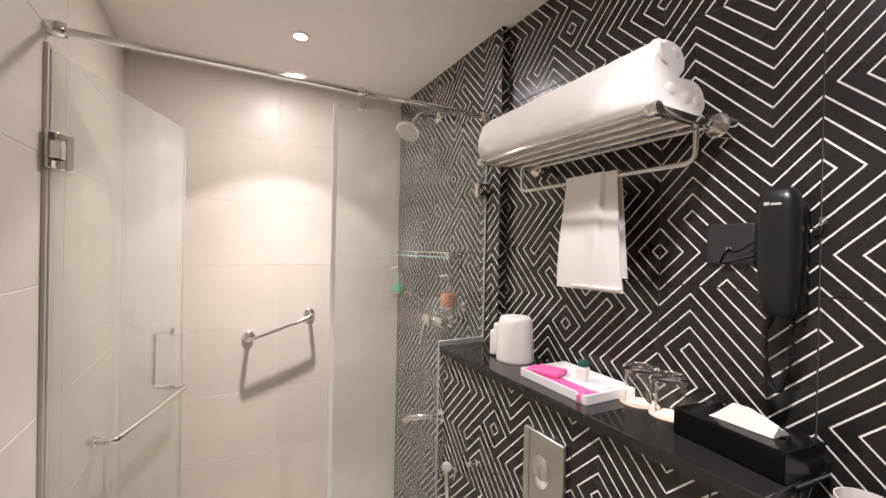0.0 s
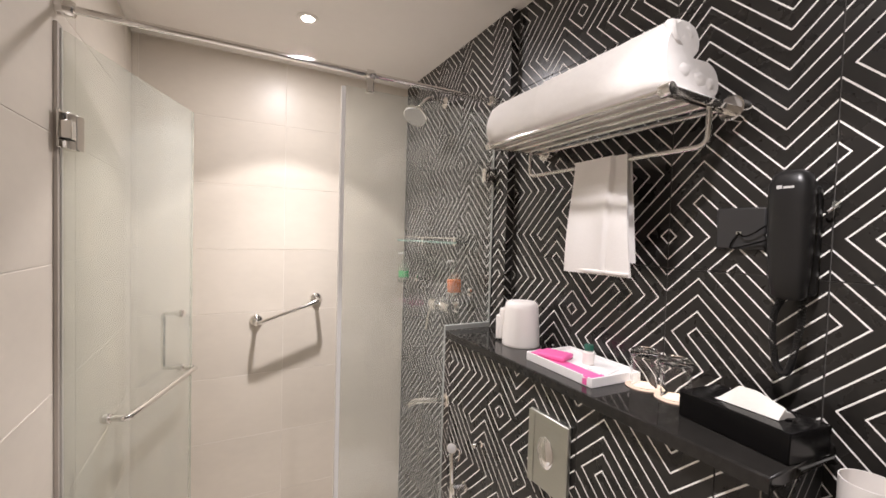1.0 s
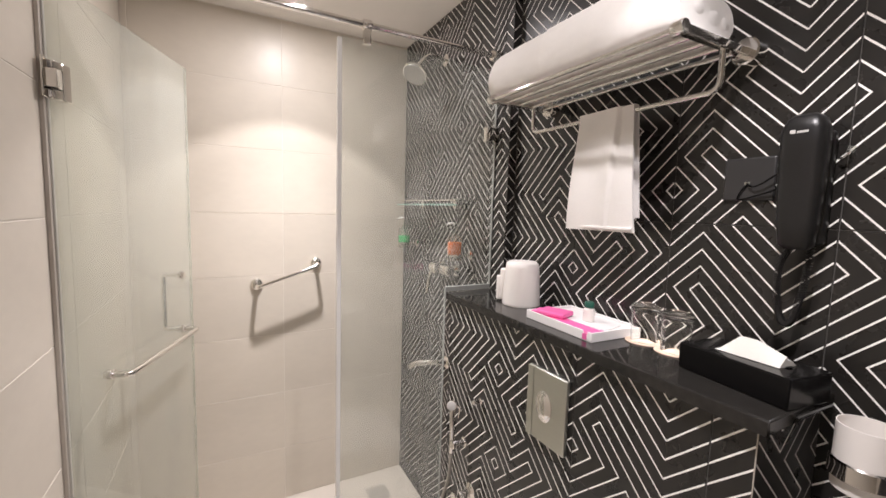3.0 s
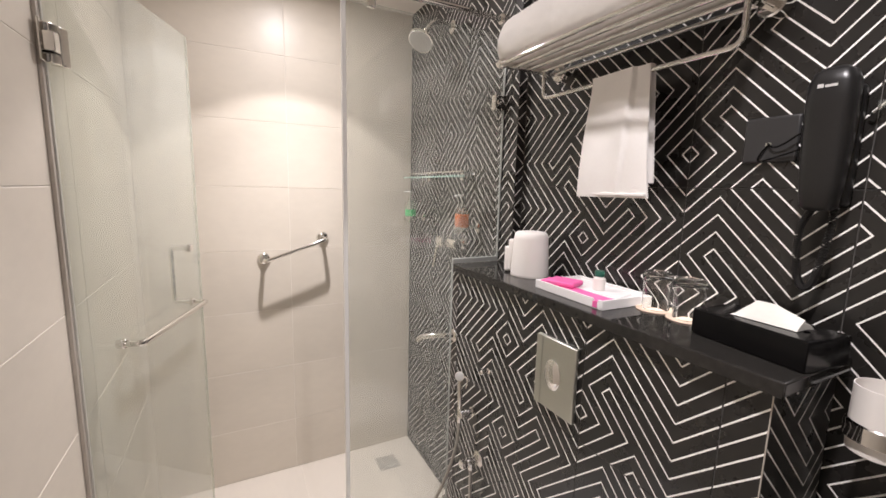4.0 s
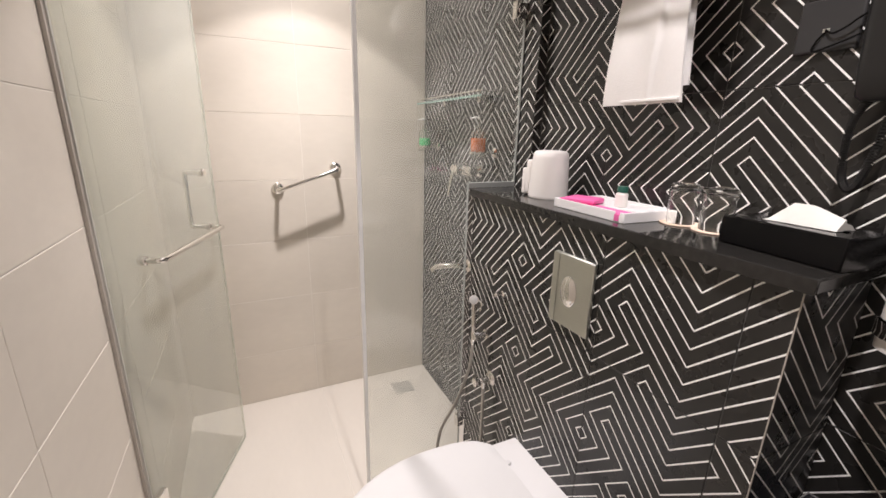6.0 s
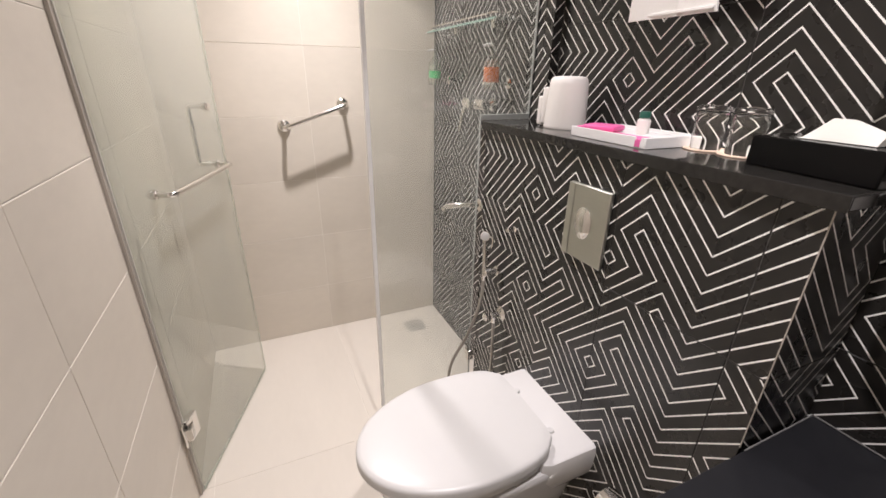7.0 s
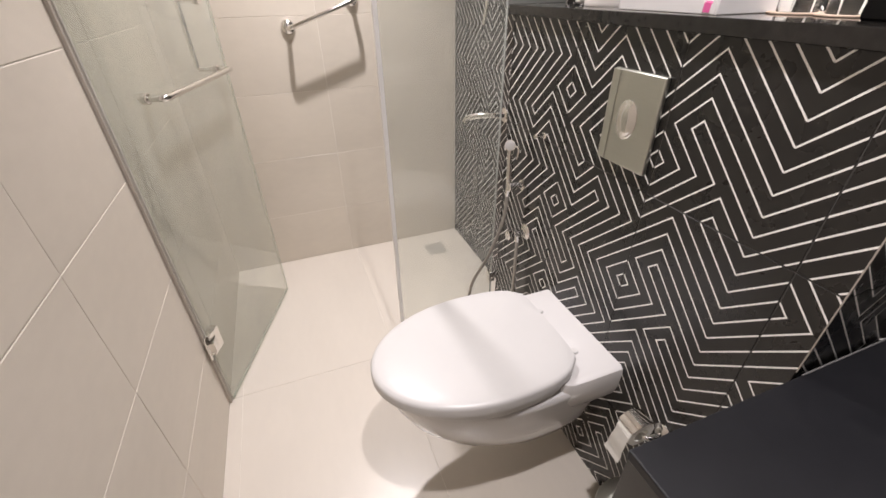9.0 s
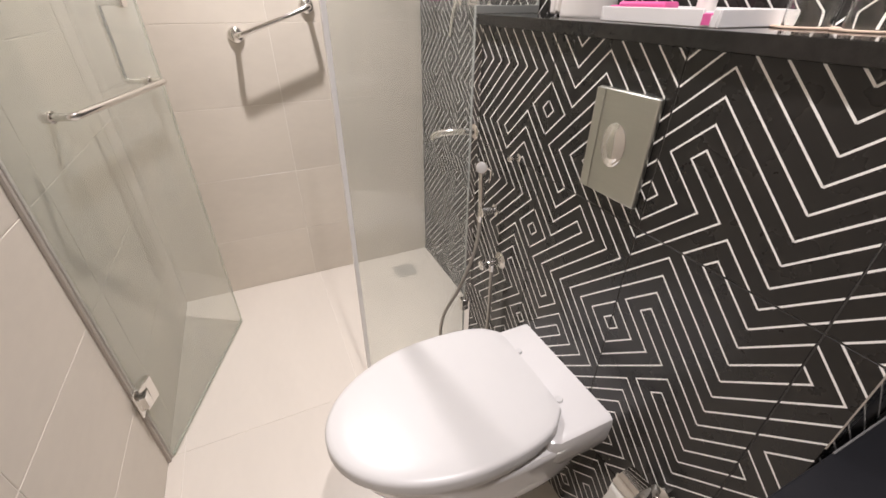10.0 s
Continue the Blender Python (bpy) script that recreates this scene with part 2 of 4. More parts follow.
wall_right = structure("wall_right", boxed((X_WALL + 0.0014, Y_REAR, 0), (1.05, Y_STEP, Z_CEIL)), DARK_GROUT, "wall of black tiles with white maze lines", "wall")
wall_shower = structure("wall_shower", boxed((X_SHOWER + 0.0014, Y_STEP + 0.001, 0), (1.049, Y_BACK + 0.009, Z_CEIL)), DARK_GROUT, "shower wall of black tiles with white maze lines", "wall")
wall_rear = structure("wall_rear", boxed((X_LEFT - 0.0014, Y_REAR - 0.1, 0), (1.05, Y_REAR - 0.001, Z_CEIL)), BEIGE, "plain beige wall behind the entrance", "wall")
ceiling = structure("ceiling", boxed((X_LEFT - 0.1, Y_REAR - 0.1, Z_CEIL), (1.05, Y_BACK + 0.1, Z_CEIL + 0.1)), CEILING, "plain white painted bathroom ceiling", "ceiling")
ledge_wall = structure("ledge_wall", boxed((X_FACE + 0.0014, Y_NEAR + 0.0014, 0), (X_WALL + 0.009, Y_GLASS - 0.02, Z_SLAB - 0.001)), DARK_GROUT, "boxed-out half wall of black maze tiles hiding the cistern", "wall")


# ---- patterned tiles ----
PITCH, TILE_W, TILE_H, LINE_W = 0.03775, 0.302, 0.604, 0.0031


def clip(poly, lo, hi):
    """A polygon cut to the rectangle lo..hi."""
    for axis, limit, sign in ((0, lo[0], 1), (0, hi[0], -1), (1, lo[1], 1), (1, hi[1], -1)):
        out = []
        for p, q in zip(poly, poly[1:] + poly[:1]):
            dp, dq = sign * (p[axis] - limit), sign * (q[axis] - limit)
            if dp >= 0:
                out.append(p)
            if (dp >= 0) != (dq >= 0):
                t = dp / (dp - dq)
                out.append((p[0] + t * (q[0] - p[0]), p[1] + t * (q[1] - p[1])))
        poly = out
        if len(poly) < 3:
            return []
    return poly


def stroke(line, w):
    """The four-sided pieces of a polyline of width w, with mitred corners."""
    out, offs = [], []
    pts = [Vector(p) for p in line]
    closed = (pts[0] - pts[-1]).length < 1e-6
    dirs = [(b - a).normalized() for a, b in zip(pts, pts[1:])]
    for i in range(len(pts)):
        d0 = dirs[i - 1] if i or closed else dirs[0]
        d1 = dirs[i] if i < len(dirs) else (dirs[0] if closed else dirs[-1])
        if i == 0 and closed:
            d0 = dirs[-1]
        m = Vector((-d0.y - d1.y, d0.x + d1.x))
        m.normalize()
        offs.append(m * (w / 2 / max(0.3, m.dot(Vector((-d0.y, d0.x))))))
    for i in range(len(dirs)):
        out.append([tuple(pts[i] + offs[i]), tuple(pts[i + 1] + offs[i + 1]), tuple(pts[i + 1] - offs[i + 1]), tuple(pts[i] - offs[i])])
    return out


def diamond(u, v, r):
    return [(u, v + r), (u - r, v), (u, v - r), (u + r, v), (u, v + r)]


def pattern_tiles(wall, to_world, lo, hi, y_joint, z_joint, lines, name="tile"):
    """Tiles of TILE_W by TILE_H on a wall, cut to lo..hi, each with the white lines that cross it. to_world turns (along, up, out) into a place."""
    pieces = [q for line in lines for q in stroke([(y_joint + u * PITCH, z_joint + v * PITCH) for u, v in line], LINE_W)]
    i0, i1 = math.floor((lo[0] - y_joint) / TILE_W + 1e-6), math.ceil((hi[0] - y_joint) / TILE_W - 1e-6)
    j0, j1 = math.floor((lo[1] - z_joint) / TILE_H + 1e-6), math.ceil((hi[1] - z_joint) / TILE_H - 1e-6)
    for i in range(i0, i1):
        for j in range(j0, j1):
            a = (max(lo[0], y_joint + i * TILE_W + JOINT / 2), max(lo[1], z_joint + j * TILE_H + JOINT / 2))
            b = (min(hi[0], y_joint + (i + 1) * TILE_W - JOINT / 2), min(hi[1], z_joint + (j + 1) * TILE_H - JOINT / 2))
            if b[0] - a[0] < 0.004 or b[1] - a[1] < 0.004:
                continue
            verts, faces, mats = [], [], []
            c = 0.0008
            for d, e in ((0.0, 0.004), (0.0, c), (c, 0.0)):
                verts += [to_world(a[0] + d, a[1] + d, -e), to_world(b[0] - d, a[1] + d, -e), to_world(b[0] - d, b[1] - d, -e), to_world(a[0] + d, b[1] - d, -e)]
            faces.append((8, 9, 10, 11))
            for k in range(4):
                faces += [(k, (k + 1) % 4, 4 + (k + 1) % 4, 4 + k), (4 + k, 4 + (k + 1) % 4, 8 + (k + 1) % 4, 8 + k)]
            mats += [0] * len(faces)
            for q in pieces:
                p = clip(q, (a[0] + c, a[1] + c), (b[0] - c, b[1] - c))
                if p:
                    k = len(verts)
                    verts += [to_world(x, z, 0.0004) for x, z in p]
                    faces.append(tuple(range(k, k + len(p))))
                    mats.append(1)
            me = bpy.data.meshes.new(name)
            me.from_pydata([tuple(v) for v in verts], [], faces)
            me.materials.append(BLACK_TILE)
            me.materials.append(LINE)
            me.polygons.foreach_set("material_index", mats)
            ob = new(name, me)
            ob.parent = wall


def plain_tiles(wall, mat, to_world, lo, hi, joint, size, gap=0.0024, name="tile"):
    i0, i1 = math.floor((lo[0] - joint[0]) / size[0] + 1e-6), math.ceil((hi[0] - joint[0]) / size[0] - 1e-6)
    j0, j1 = math.floor((lo[1] - joint[1]) / size[1] + 1e-6), math.ceil((hi[1] - joint[1]) / size[1] - 1e-6)
    for i in range(i0, i1):
        for j in range(j0, j1):
            a = [max(lo[k], joint[k] + (i, j)[k] * size[k] + gap / 2) for k in (0, 1)]
            b = [min(hi[k], joint[k] + ((i, j)[k] + 1) * size[k] - gap / 2) for k in (0, 1)]
            if b[0] - a[0] < 0.004 or b[1] - a[1] < 0.004:
                continue
            c, verts, faces = 0.0007, [], [(8, 9, 10, 11)]
            for d, e in ((0.0, 0.004), (0.0, c), (c, 0.0)):
                verts += [to_world(a[0] + d, a[1] + d, -e), to_world(b[0] - d, a[1] + d, -e), to_world(b[0] - d, b[1] - d, -e), to_world(a[0] + d, b[1] - d, -e)]
            for k in range(4):
                faces += [(k, (k + 1) % 4, 4 + (k + 1) % 4, 4 + k), (4 + k, 4 + (k + 1) % 4, 8 + (k + 1) % 4, 8 + k)]
            me = bpy.data.meshes.new(name)
            me.from_pydata([tuple(v) for v in verts], [], faces)
            me.materials.append(mat)
            ob = new(name, me)
            ob.parent = wall


# The print of the tiles repeats every eight steps upwards: nested hairpins between two columns of diamonds.
HAIRPINS = (
    [(2, 3.5), (6, 7.5), (11.5, 2), (8, -1.5), (4.5, 2), (6.5, 4), (6, 4.5), (2, 0.5)],
    [(2, 2.5), (6, 6.5), (10.5, 2), (8, -0.5), (5.5, 2), (7.5, 4), (6, 5.5), (2, 1.5)],
    [(2, 7.5), (4, 9.5), (5.5, 8), (2, 4.5)],
    [(2, 6.5), (4, 8.5), (4.5, 8), (2, 5.5)],
)
LOOPS = (
    [(10.5, 6), (14.5, 2), (12.5, 0), (14, -1.5), (18, 2.5), (20, 0.5), (21.5, 2), (17.5, 6), (19.5, 8), (18, 9.5), (14, 5.5), (12, 7.5), (10.5, 6)],
    [(11.5, 6), (15.5, 2), (13.5, 0), (14, -0.5), (18, 3.5), (20, 1.5), (20.5, 2), (16.5, 6), (18.5, 8), (18, 8.5), (14, 4.5), (12, 6.5), (11.5, 6)],
)
ENDS = ([(2, -2.5), (0, -0.5), (-1.5, -2), (2, -5.5)], [(2, -3.5), (0, -1.5), (-0.5, -2), (2, -4.5)])
PEAKS = ([(2, -1.5), (0, 0.5), (-4, -3.5)], [(2, -0.5), (0, 1.5), (-4, -2.5)], [(-4, 5.5), (-0.5, 2), (-4, -1.5)], [(-4, 4.5), (-1.5, 2), (-4, -0.5)], [(-4, 3.5), (-2.5, 2), (-4, 0.5)])


def raised(line, v):
    return [(a, b + v) for a, b in line]


def maze(periods, full_ends):
    """The white lines as polylines in steps (along, up). full_ends: hairpins at the near end of every period."""
    out = []
    for k in periods:
        v = 8 * k
        out += [raised(line, v) for line in HAIRPINS + LOOPS]
        out += [raised([(u, 6), (u + 4, 2), (u, -2)], v) for u in (8.5, 9.5, *np.arange(18.5, 32))]
        out += [raised(diamond(u, w, r), v) for u, w in ((8, 2), (16, 4)) for r in (0.5, 1.5)]
        if full_ends:
            out += [raised(line, v) for line in ENDS + PEAKS]
            out += [raised([(2, w), (-4, w + 6)], v) for w in (0.5, 1.5)]
        else:
            taken = (-2.5, -3.5, -4.5, -5.5, -8.5, -9.5, -10.5, -11.5)
            out += [[(2, w), (-4, w + 6)] for w in np.arange(v + 0.5, v + 8) if w not in taken]
        # plain chevrons further along
        out += [[(-4 - 4 * i, v + w + 4 * (i % 2)) for i in range(9)] for w in np.arange(0.5, 8)] if full_ends else []
    if not full_ends:
        out += [raised(line, v) for line in ENDS for v in (0, -6)]
        out += [raised([(-3.5, 3), (-0.5, 0), (-3.5, -3)], v) for v in (0, -6)] + [[(-2.5, 1), (-1.5, 0), (-2.5, -1)]]
    return out


# lines on the short end of the half wall, which repeat every eight steps upwards
END_LINES = (
    [(0, 7.5), (4, 3.5), (4.5, 4), (2.5, 6), (6, 9.5)],
    [(0, 6.5), (4, 2.5), (5.5, 4), (3.5, 6), (6, 8.5)],
    [(0, 5.5), (4, 1.5), (6, 3.5)],
    [(0, 4.5), (4, 0.5), (6, 2.5)],
    [(0, 3.5), (3.5, 0), (2, -1.5), (0, 0.5)],
    [(0, 2.5), (2.5, 0), (2, -0.5), (0, 1.5)],
    [(6, 7), (5, 6), (6, 5)],
)
LEDGE_MAZE, WALL_MAZE = maze(range(-4, 2), False), maze(range(-6, 4), True)
END_MAZE = [raised(line, 8 * k) for k in range(-4, 2) for line in END_LINES]


# ---- shower screen ----
def shower_screen():
    screen = thing("shower_screen", (X_PANEL, Y_GLASS, 0), "fixed clear glass shower panel under a chrome rail", "shower screen")
    w = X_SHOWER - X_PANEL - 0.003
    bm = bmesh.new()
    low = X_FACE - X_PANEL - 0.014
    # cut round the ledge
    out = [(0, 0.008), (low, 0.008), (low, 1.276), (w, 1.276), (w, Z_GLASS), (0, Z_GLASS)]
    loft(bm, [[(x, y, z) for x, z in out] for y in (-0.004, 0.004)])
    # lets the shower lamp's light through undimmed
    part("glass_panel", bm, PANEL_GLASS, screen, smooth=False).visible_shadow = False
    part("edge_seal", boxed((-0.010, -0.007, 0.01), (0.003, 0.007, Z_GLASS - 0.004), 0.001), SEAL, screen, "translucent plastic edge seal")
    part("silicone_joint", boxed((w - 0.003, -0.006, 1.276), (w + 0.002, 0.006, Z_GLASS), 0.002), SILICONE, screen, "pale silicone bead")
    part("ledge_joint", boxed((low - 0.001, -0.006, 0.01), (low + 0.002, 0.005, 1.276), 0.001), SILICONE, screen)
    part("ledge_joint", boxed((low, -0.007, 1.258), (w, 0.006, 1.277), 0.002), SILICONE, screen)
    return screen


shower_screen()


def shower_rail():
    rail = thing("shower_rail", (X_LEFT, Y_GLASS, Z_RAIL), "chrome rail along the top of the shower glass", "rail")
    part("bar", tube(bmesh.new(), [(0.0, 0, 0), (X_SHOWER - X_LEFT - 0.001, 0, 0)], 0.0095, 16), CHROME, rail)
    part("wall_flange", lathe(bmesh.new(), [(0.02, 0), (0.02, 0.03), (0.0175, 0.035)], 24, "x"), CHROME, rail)
    part("wall_flange", lathe(bmesh.new(), [(0.017, 0), (0.02, 0.005), (0.02, 0.03)], 24, "x", (X_SHOWER - X_LEFT - 0.031, 0, 0)), CHROME, rail)
    bm = lathe(bmesh.new(), [(0.0145, 0), (0.016, 0.002), (0.016, 0.026), (0.0145, 0.028)], 24, "x", (0.759, 0, 0))
    box(bm, (0.761, -0.009, -0.06), (0.785, 0.009, -0.008), 0.003)
    part("glass_clamp", bm, CHROME, rail)


shower_rail()


def shower_door():
    door = thing("shower_door", (-0.369, Y_GLASS, 0), "clear glass shower door standing open inwards", "shower door", turn=70)
    w = 0.658
    part("glass_pane", boxed((0.0, -0.004, 0.012), (w, 0.004, Z_GLASS - 0.004)), DOOR_GLASS, door, smooth=False)
    part("edge_strip", boxed((w, -0.004, 0.012), (w + 0.003, 0.004, Z_GLASS - 0.004)), GLASS_EDGE, door)
    part("bottom_edge", boxed((0.0, -0.004, 0.006), (w, 0.004, 0.0115)), GLASS_EDGE, door)
    for z in (1.834, 0.285):
        # a forked clamp on the glass, a block in its fork and a plate on the wall, which stay square to the room
        bm = boxed((0.022, -0.012, z - 0.044), (0.052, 0.012, z + 0.044), 0.003)
        for low, high in ((z - 0.044, z - 0.0225), (z + 0.0225, z + 0.044)):
            box(bm, (-0.006, -0.0115, low), (0.024, 0.0115, high), 0.0025)
        h = part("hinge", bm, CHROME, door, "chrome glass hinge")
        for name, low, high in (("hinge_knuckle", (-0.003, -0.024, z - 0.021), (0.021, 0.009, z + 0.021)), ("wall_plate", (-0.0056, -0.034, z - 0.045), (-0.001, 0.026, z + 0.045))):
            bm = boxed(low, high, 0.0018)
            bm.transform(Matrix.Rotation(radians(-70), 4, "Z"))
            part(name, bm, CHROME, h)
    # a vertical grip on one face and a long towel bar on the other share the far bolt
    z, x, near = 1.066, 0.582, 0.155
    bm = tube(bmesh.new(), rounded([(x, 0.0, z), (x, 0.064, z), (x, 0.064, z + 0.212), (x, 0.0, z + 0.212)], 0.014), 0.0085)
    grip = part("pull_handle", bm, CHROME, door, "chrome pull handle")
    bm = tube(bmesh.new(), rounded([(x, 0.0, z), (x, -0.055, z), (near, -0.055, z - 0.008), (near, 0.0, z - 0.008)], 0.016), 0.009)
    bar = part("towel_bar", bm, CHROME, door, "chrome towel bar")
    for px, pz, own in ((x, z, grip), (x, z + 0.212, grip), (near, z - 0.008, bar)):
        part("washer", lathe(bmesh.new(), [(0.013, -0.012), (0.0145, -0.010), (0.0145, 0.010), (0.013, 0.012)], 20, "y", (px, 0, pz)), CHROME, own)
    return door


shower_door()

# the brown profile paints shade on the wall beside the clear gasket
channel = thing("wall_shade_strip", (X_LEFT, Y_GLASS, 0), "brown strip painting door-edge shade on the wall, with clear gasket", "channel")
part("profile", boxed((0.0, -0.019, 0.0), (0.009, 0.013, Z_GLASS + 0.01), 0.0015), SHADE_AND_TRIM, channel)
part("gasket", boxed((0.0092, -0.006, 0.004), (0.0130, 0.005, Z_GLASS), 0.001), PALE_SEAL, channel, "clear silicone gasket")


# ---- toilet ----

def egg(x0, x1, cy, half, z, n=36, wide=0.6, keep=0.72):
    """A toilet outline: a long round nose at x0, widest at a share of the length, drawn in again towards the flat back x1."""
    split = x0 + (x1 - x0) * wide
    out = []
    for i in range(n):
        t = math.pi * (0.5 + i / (n - 1))
        out.append((split + (split - x0) * math.cos(t), cy + half * math.sin(t), z))
    back = []
    for k in range(1, 8):
        t = k / 8
        back.append((split + (x1 - 0.012 - split) * t, half * (keep + (1 - keep) * math.sqrt(1 - t ** 2.6)), z))
    back.append((x1 - 0.003, half * keep, z))
    back.append((x1, half * keep - 0.02, z))
    out += [(x, cy - h, zz) for x, h, zz in back] + [(x, cy + h, zz) for x, h, zz in back[::-1]]
    return out


def toilet():
    wc = thing("toilet", (X_FACE, 0.779, 0), "white wall-hung ceramic toilet with its lid closed", "toilet")
    rings = []
    for z, x0, x1, half in ((0.125, -0.30, -0.03, 0.075), (0.135, -0.34, -0.02, 0.10), (0.165, -0.40, -0.01, 0.125), (0.23, -0.475, 0, 0.146), (0.31, -0.53, 0, 0.162), (0.39, -0.562, 0, 0.172), (0.425, -0.57, 0, 0.176), (0.442, -0.572, 0, 0.177), (0.450, -0.566, 0, 0.172)):
        rings.append(egg(x0, x1, 0, half, 0.45 - (0.45 - z) * 0.86))
    part("bowl", loft(bmesh.new(), rings), CERAMIC, wc)
    rings = []
    for z, x0, w in ((0.29, -0.05, 0.10), (0.33, -0.10, 0.145), (0.375, -0.15, 0.168), (0.41, -0.172, 0.176), (0.462, -0.175, 0.178), (0.476, -0.172, 0.175), (0.483, -0.16, 0.165)):
        rings.append([(x0 + 0.025, -w, z), (-0.001, -w, z), (-0.001, w, z), (x0 + 0.025, w, z), (x0 + 0.006, w - 0.01, z), (x0, w - 0.03, z), (x0, -w + 0.03, z), (x0 + 0.006, -w + 0.01, z)])
    part("rear_block", loft(bmesh.new(), rings), CERAMIC, wc)
    rings = [egg(-0.578 + d, -0.125, 0.006, 0.181 - d, z) for d, z in ((0.010, 0.451), (0.003, 0.454), (0.0, 0.464), (0.0, 0.478), (0.003, 0.481))]
    part("seat", loft(bmesh.new(), rings), PLASTIC, wc)
    rings = [egg(-0.608 + d, -0.112, 0.011, 0.192 - d, z) for d, z in ((0.004, 0.483), (0.0, 0.486), (0.0, 0.507), (0.002, 0.512), (0.006, 0.5155), (0.014, 0.5178), (0.045, 0.5195), (0.10, 0.5205), (0.15, 0.521))]
    part("lid", loft(bmesh.new(), rings), PLASTIC, wc)
    for y in (-0.085, 0.085):
        part("hinge_cap", lathe(bmesh.new(), [(0.010, -0.002), (0.010, 0.003), (0.008, 0.005)], 18, "z", (-0.085, y, 0.483)), PLASTIC, wc)
    return wc


toilet()


# ---- ledge and counter ----
def ledge_top():
    top = thing("ledge_shelf", (X_FACE, Y_NEAR, Z_SLAB), "polished black granite shelf on the half wall", "shelf")
    part("front_edge", boxed((-0.014, -0.016, 0), (-0.0102, Y_GLASS - Y_NEAR - 0.012, Z_LEDGE - Z_SLAB), 0.0012), GRANITE, top, "polished rounded front edge")
    part("slab", boxed((-0.0101, -0.016, 0), (X_WALL - X_FACE - 0.001, Y_GLASS - Y_NEAR - 0.012, Z_LEDGE - Z_SLAB), 0.003), GRANITE, top)


ledge_top()


def counter():
    c = thing("vanity_counter", (0.37, -0.95, Z_VAN), "matt black vanity counter against the tiled wall", "counter")
    w, d = X_WALL - 0.371, 0.95 + 0.306
    part("top", boxed((0, 0, -0.018), (w, d, 0), 0.003), BLACK_TOP, c)
    part("sealant", boxed((w - 0.0035, 0.0, 0.0003), (w - 0.0005, d - 0.0035, 0.003), 0.001), DARK_SEAL, c, "grey sealant bead")
    part("sealant", boxed((X_FACE - 0.37, d - 0.0033, 0.0003), (w - 0.0005, d - 0.0005, 0.003), 0.001), DARK_SEAL, c, "grey sealant bead")
    part("front_apron", boxed((0.004, 0.001, -0.17), (0.024, d - 0.001, -0.0182), 0.002), GRANITE, c)
    part("side_apron", boxed((0.0245, d - 0.022, -0.17), (w, d - 0.002, -0.0182), 0.002), GRANITE, c)
    part("support_panel", boxed((0.0245, 0.02, -Z_VAN), (w, 0.045, -0.0182), 0.002), GRANITE, c)


counter()


# ---- lamps ----
def downlight(at):
    d = thing("downlight", (at[0], at[1], Z_CEIL), "small recessed ceiling downlight, switched on", "ceiling light", "recessed downlights")
    part("rim", lathe(bmesh.new(), [(0.024, -0.0005), (0.042, -0.0005), (0.042, -0.003), (0.038, -0.0045), (0.024, -0.0035)], 32, caps=False), CEILING, d)
    part("lamp_face", lathe(bmesh.new(), [(0.024, -0.0032), (0.024, -0.0015)], 28), LAMP_GLOW, d, "glowing lamp face")


downlight(SHOWER_LAMP)
downlight(ROOM_LAMP)


# ---- fittings on the half wall ----
def flush_plate():
    f = thing("flush_plate", (X_FACE - 0.0005, 0.764, 1.063), "brushed steel flush plate with an oval button", "flush plate")
    part("plate", boxed((-0.012, -0.069, -0.096), (0, 0.069, 0.096), 0.004, 3), STEEL, f)
    part("side_bevel", boxed((-0.0145, 0.048, -0.094), (-0.0115, 0.0685, 0.094), 0.0012), STEEL, f)
    part("button_ring", lathe(bmesh.new(), [(0.030, -0.0155), (0.033, -0.0135), (0.033, -0.0115)], 40, "x", (0, 0.006, 0.002), 0.86, 1.22), CHROME, f, "chrome oval button ring")
    part("button", lathe(bmesh.new(), [(0.008, -0.0205), (0.018, -0.0195), (0.026, -0.0165), (0.029, -0.0145)], 40, "x", (0, 0.006, 0.002), 0.86, 1.22), CHROME, f, "chrome oval push button")


flush_plate()


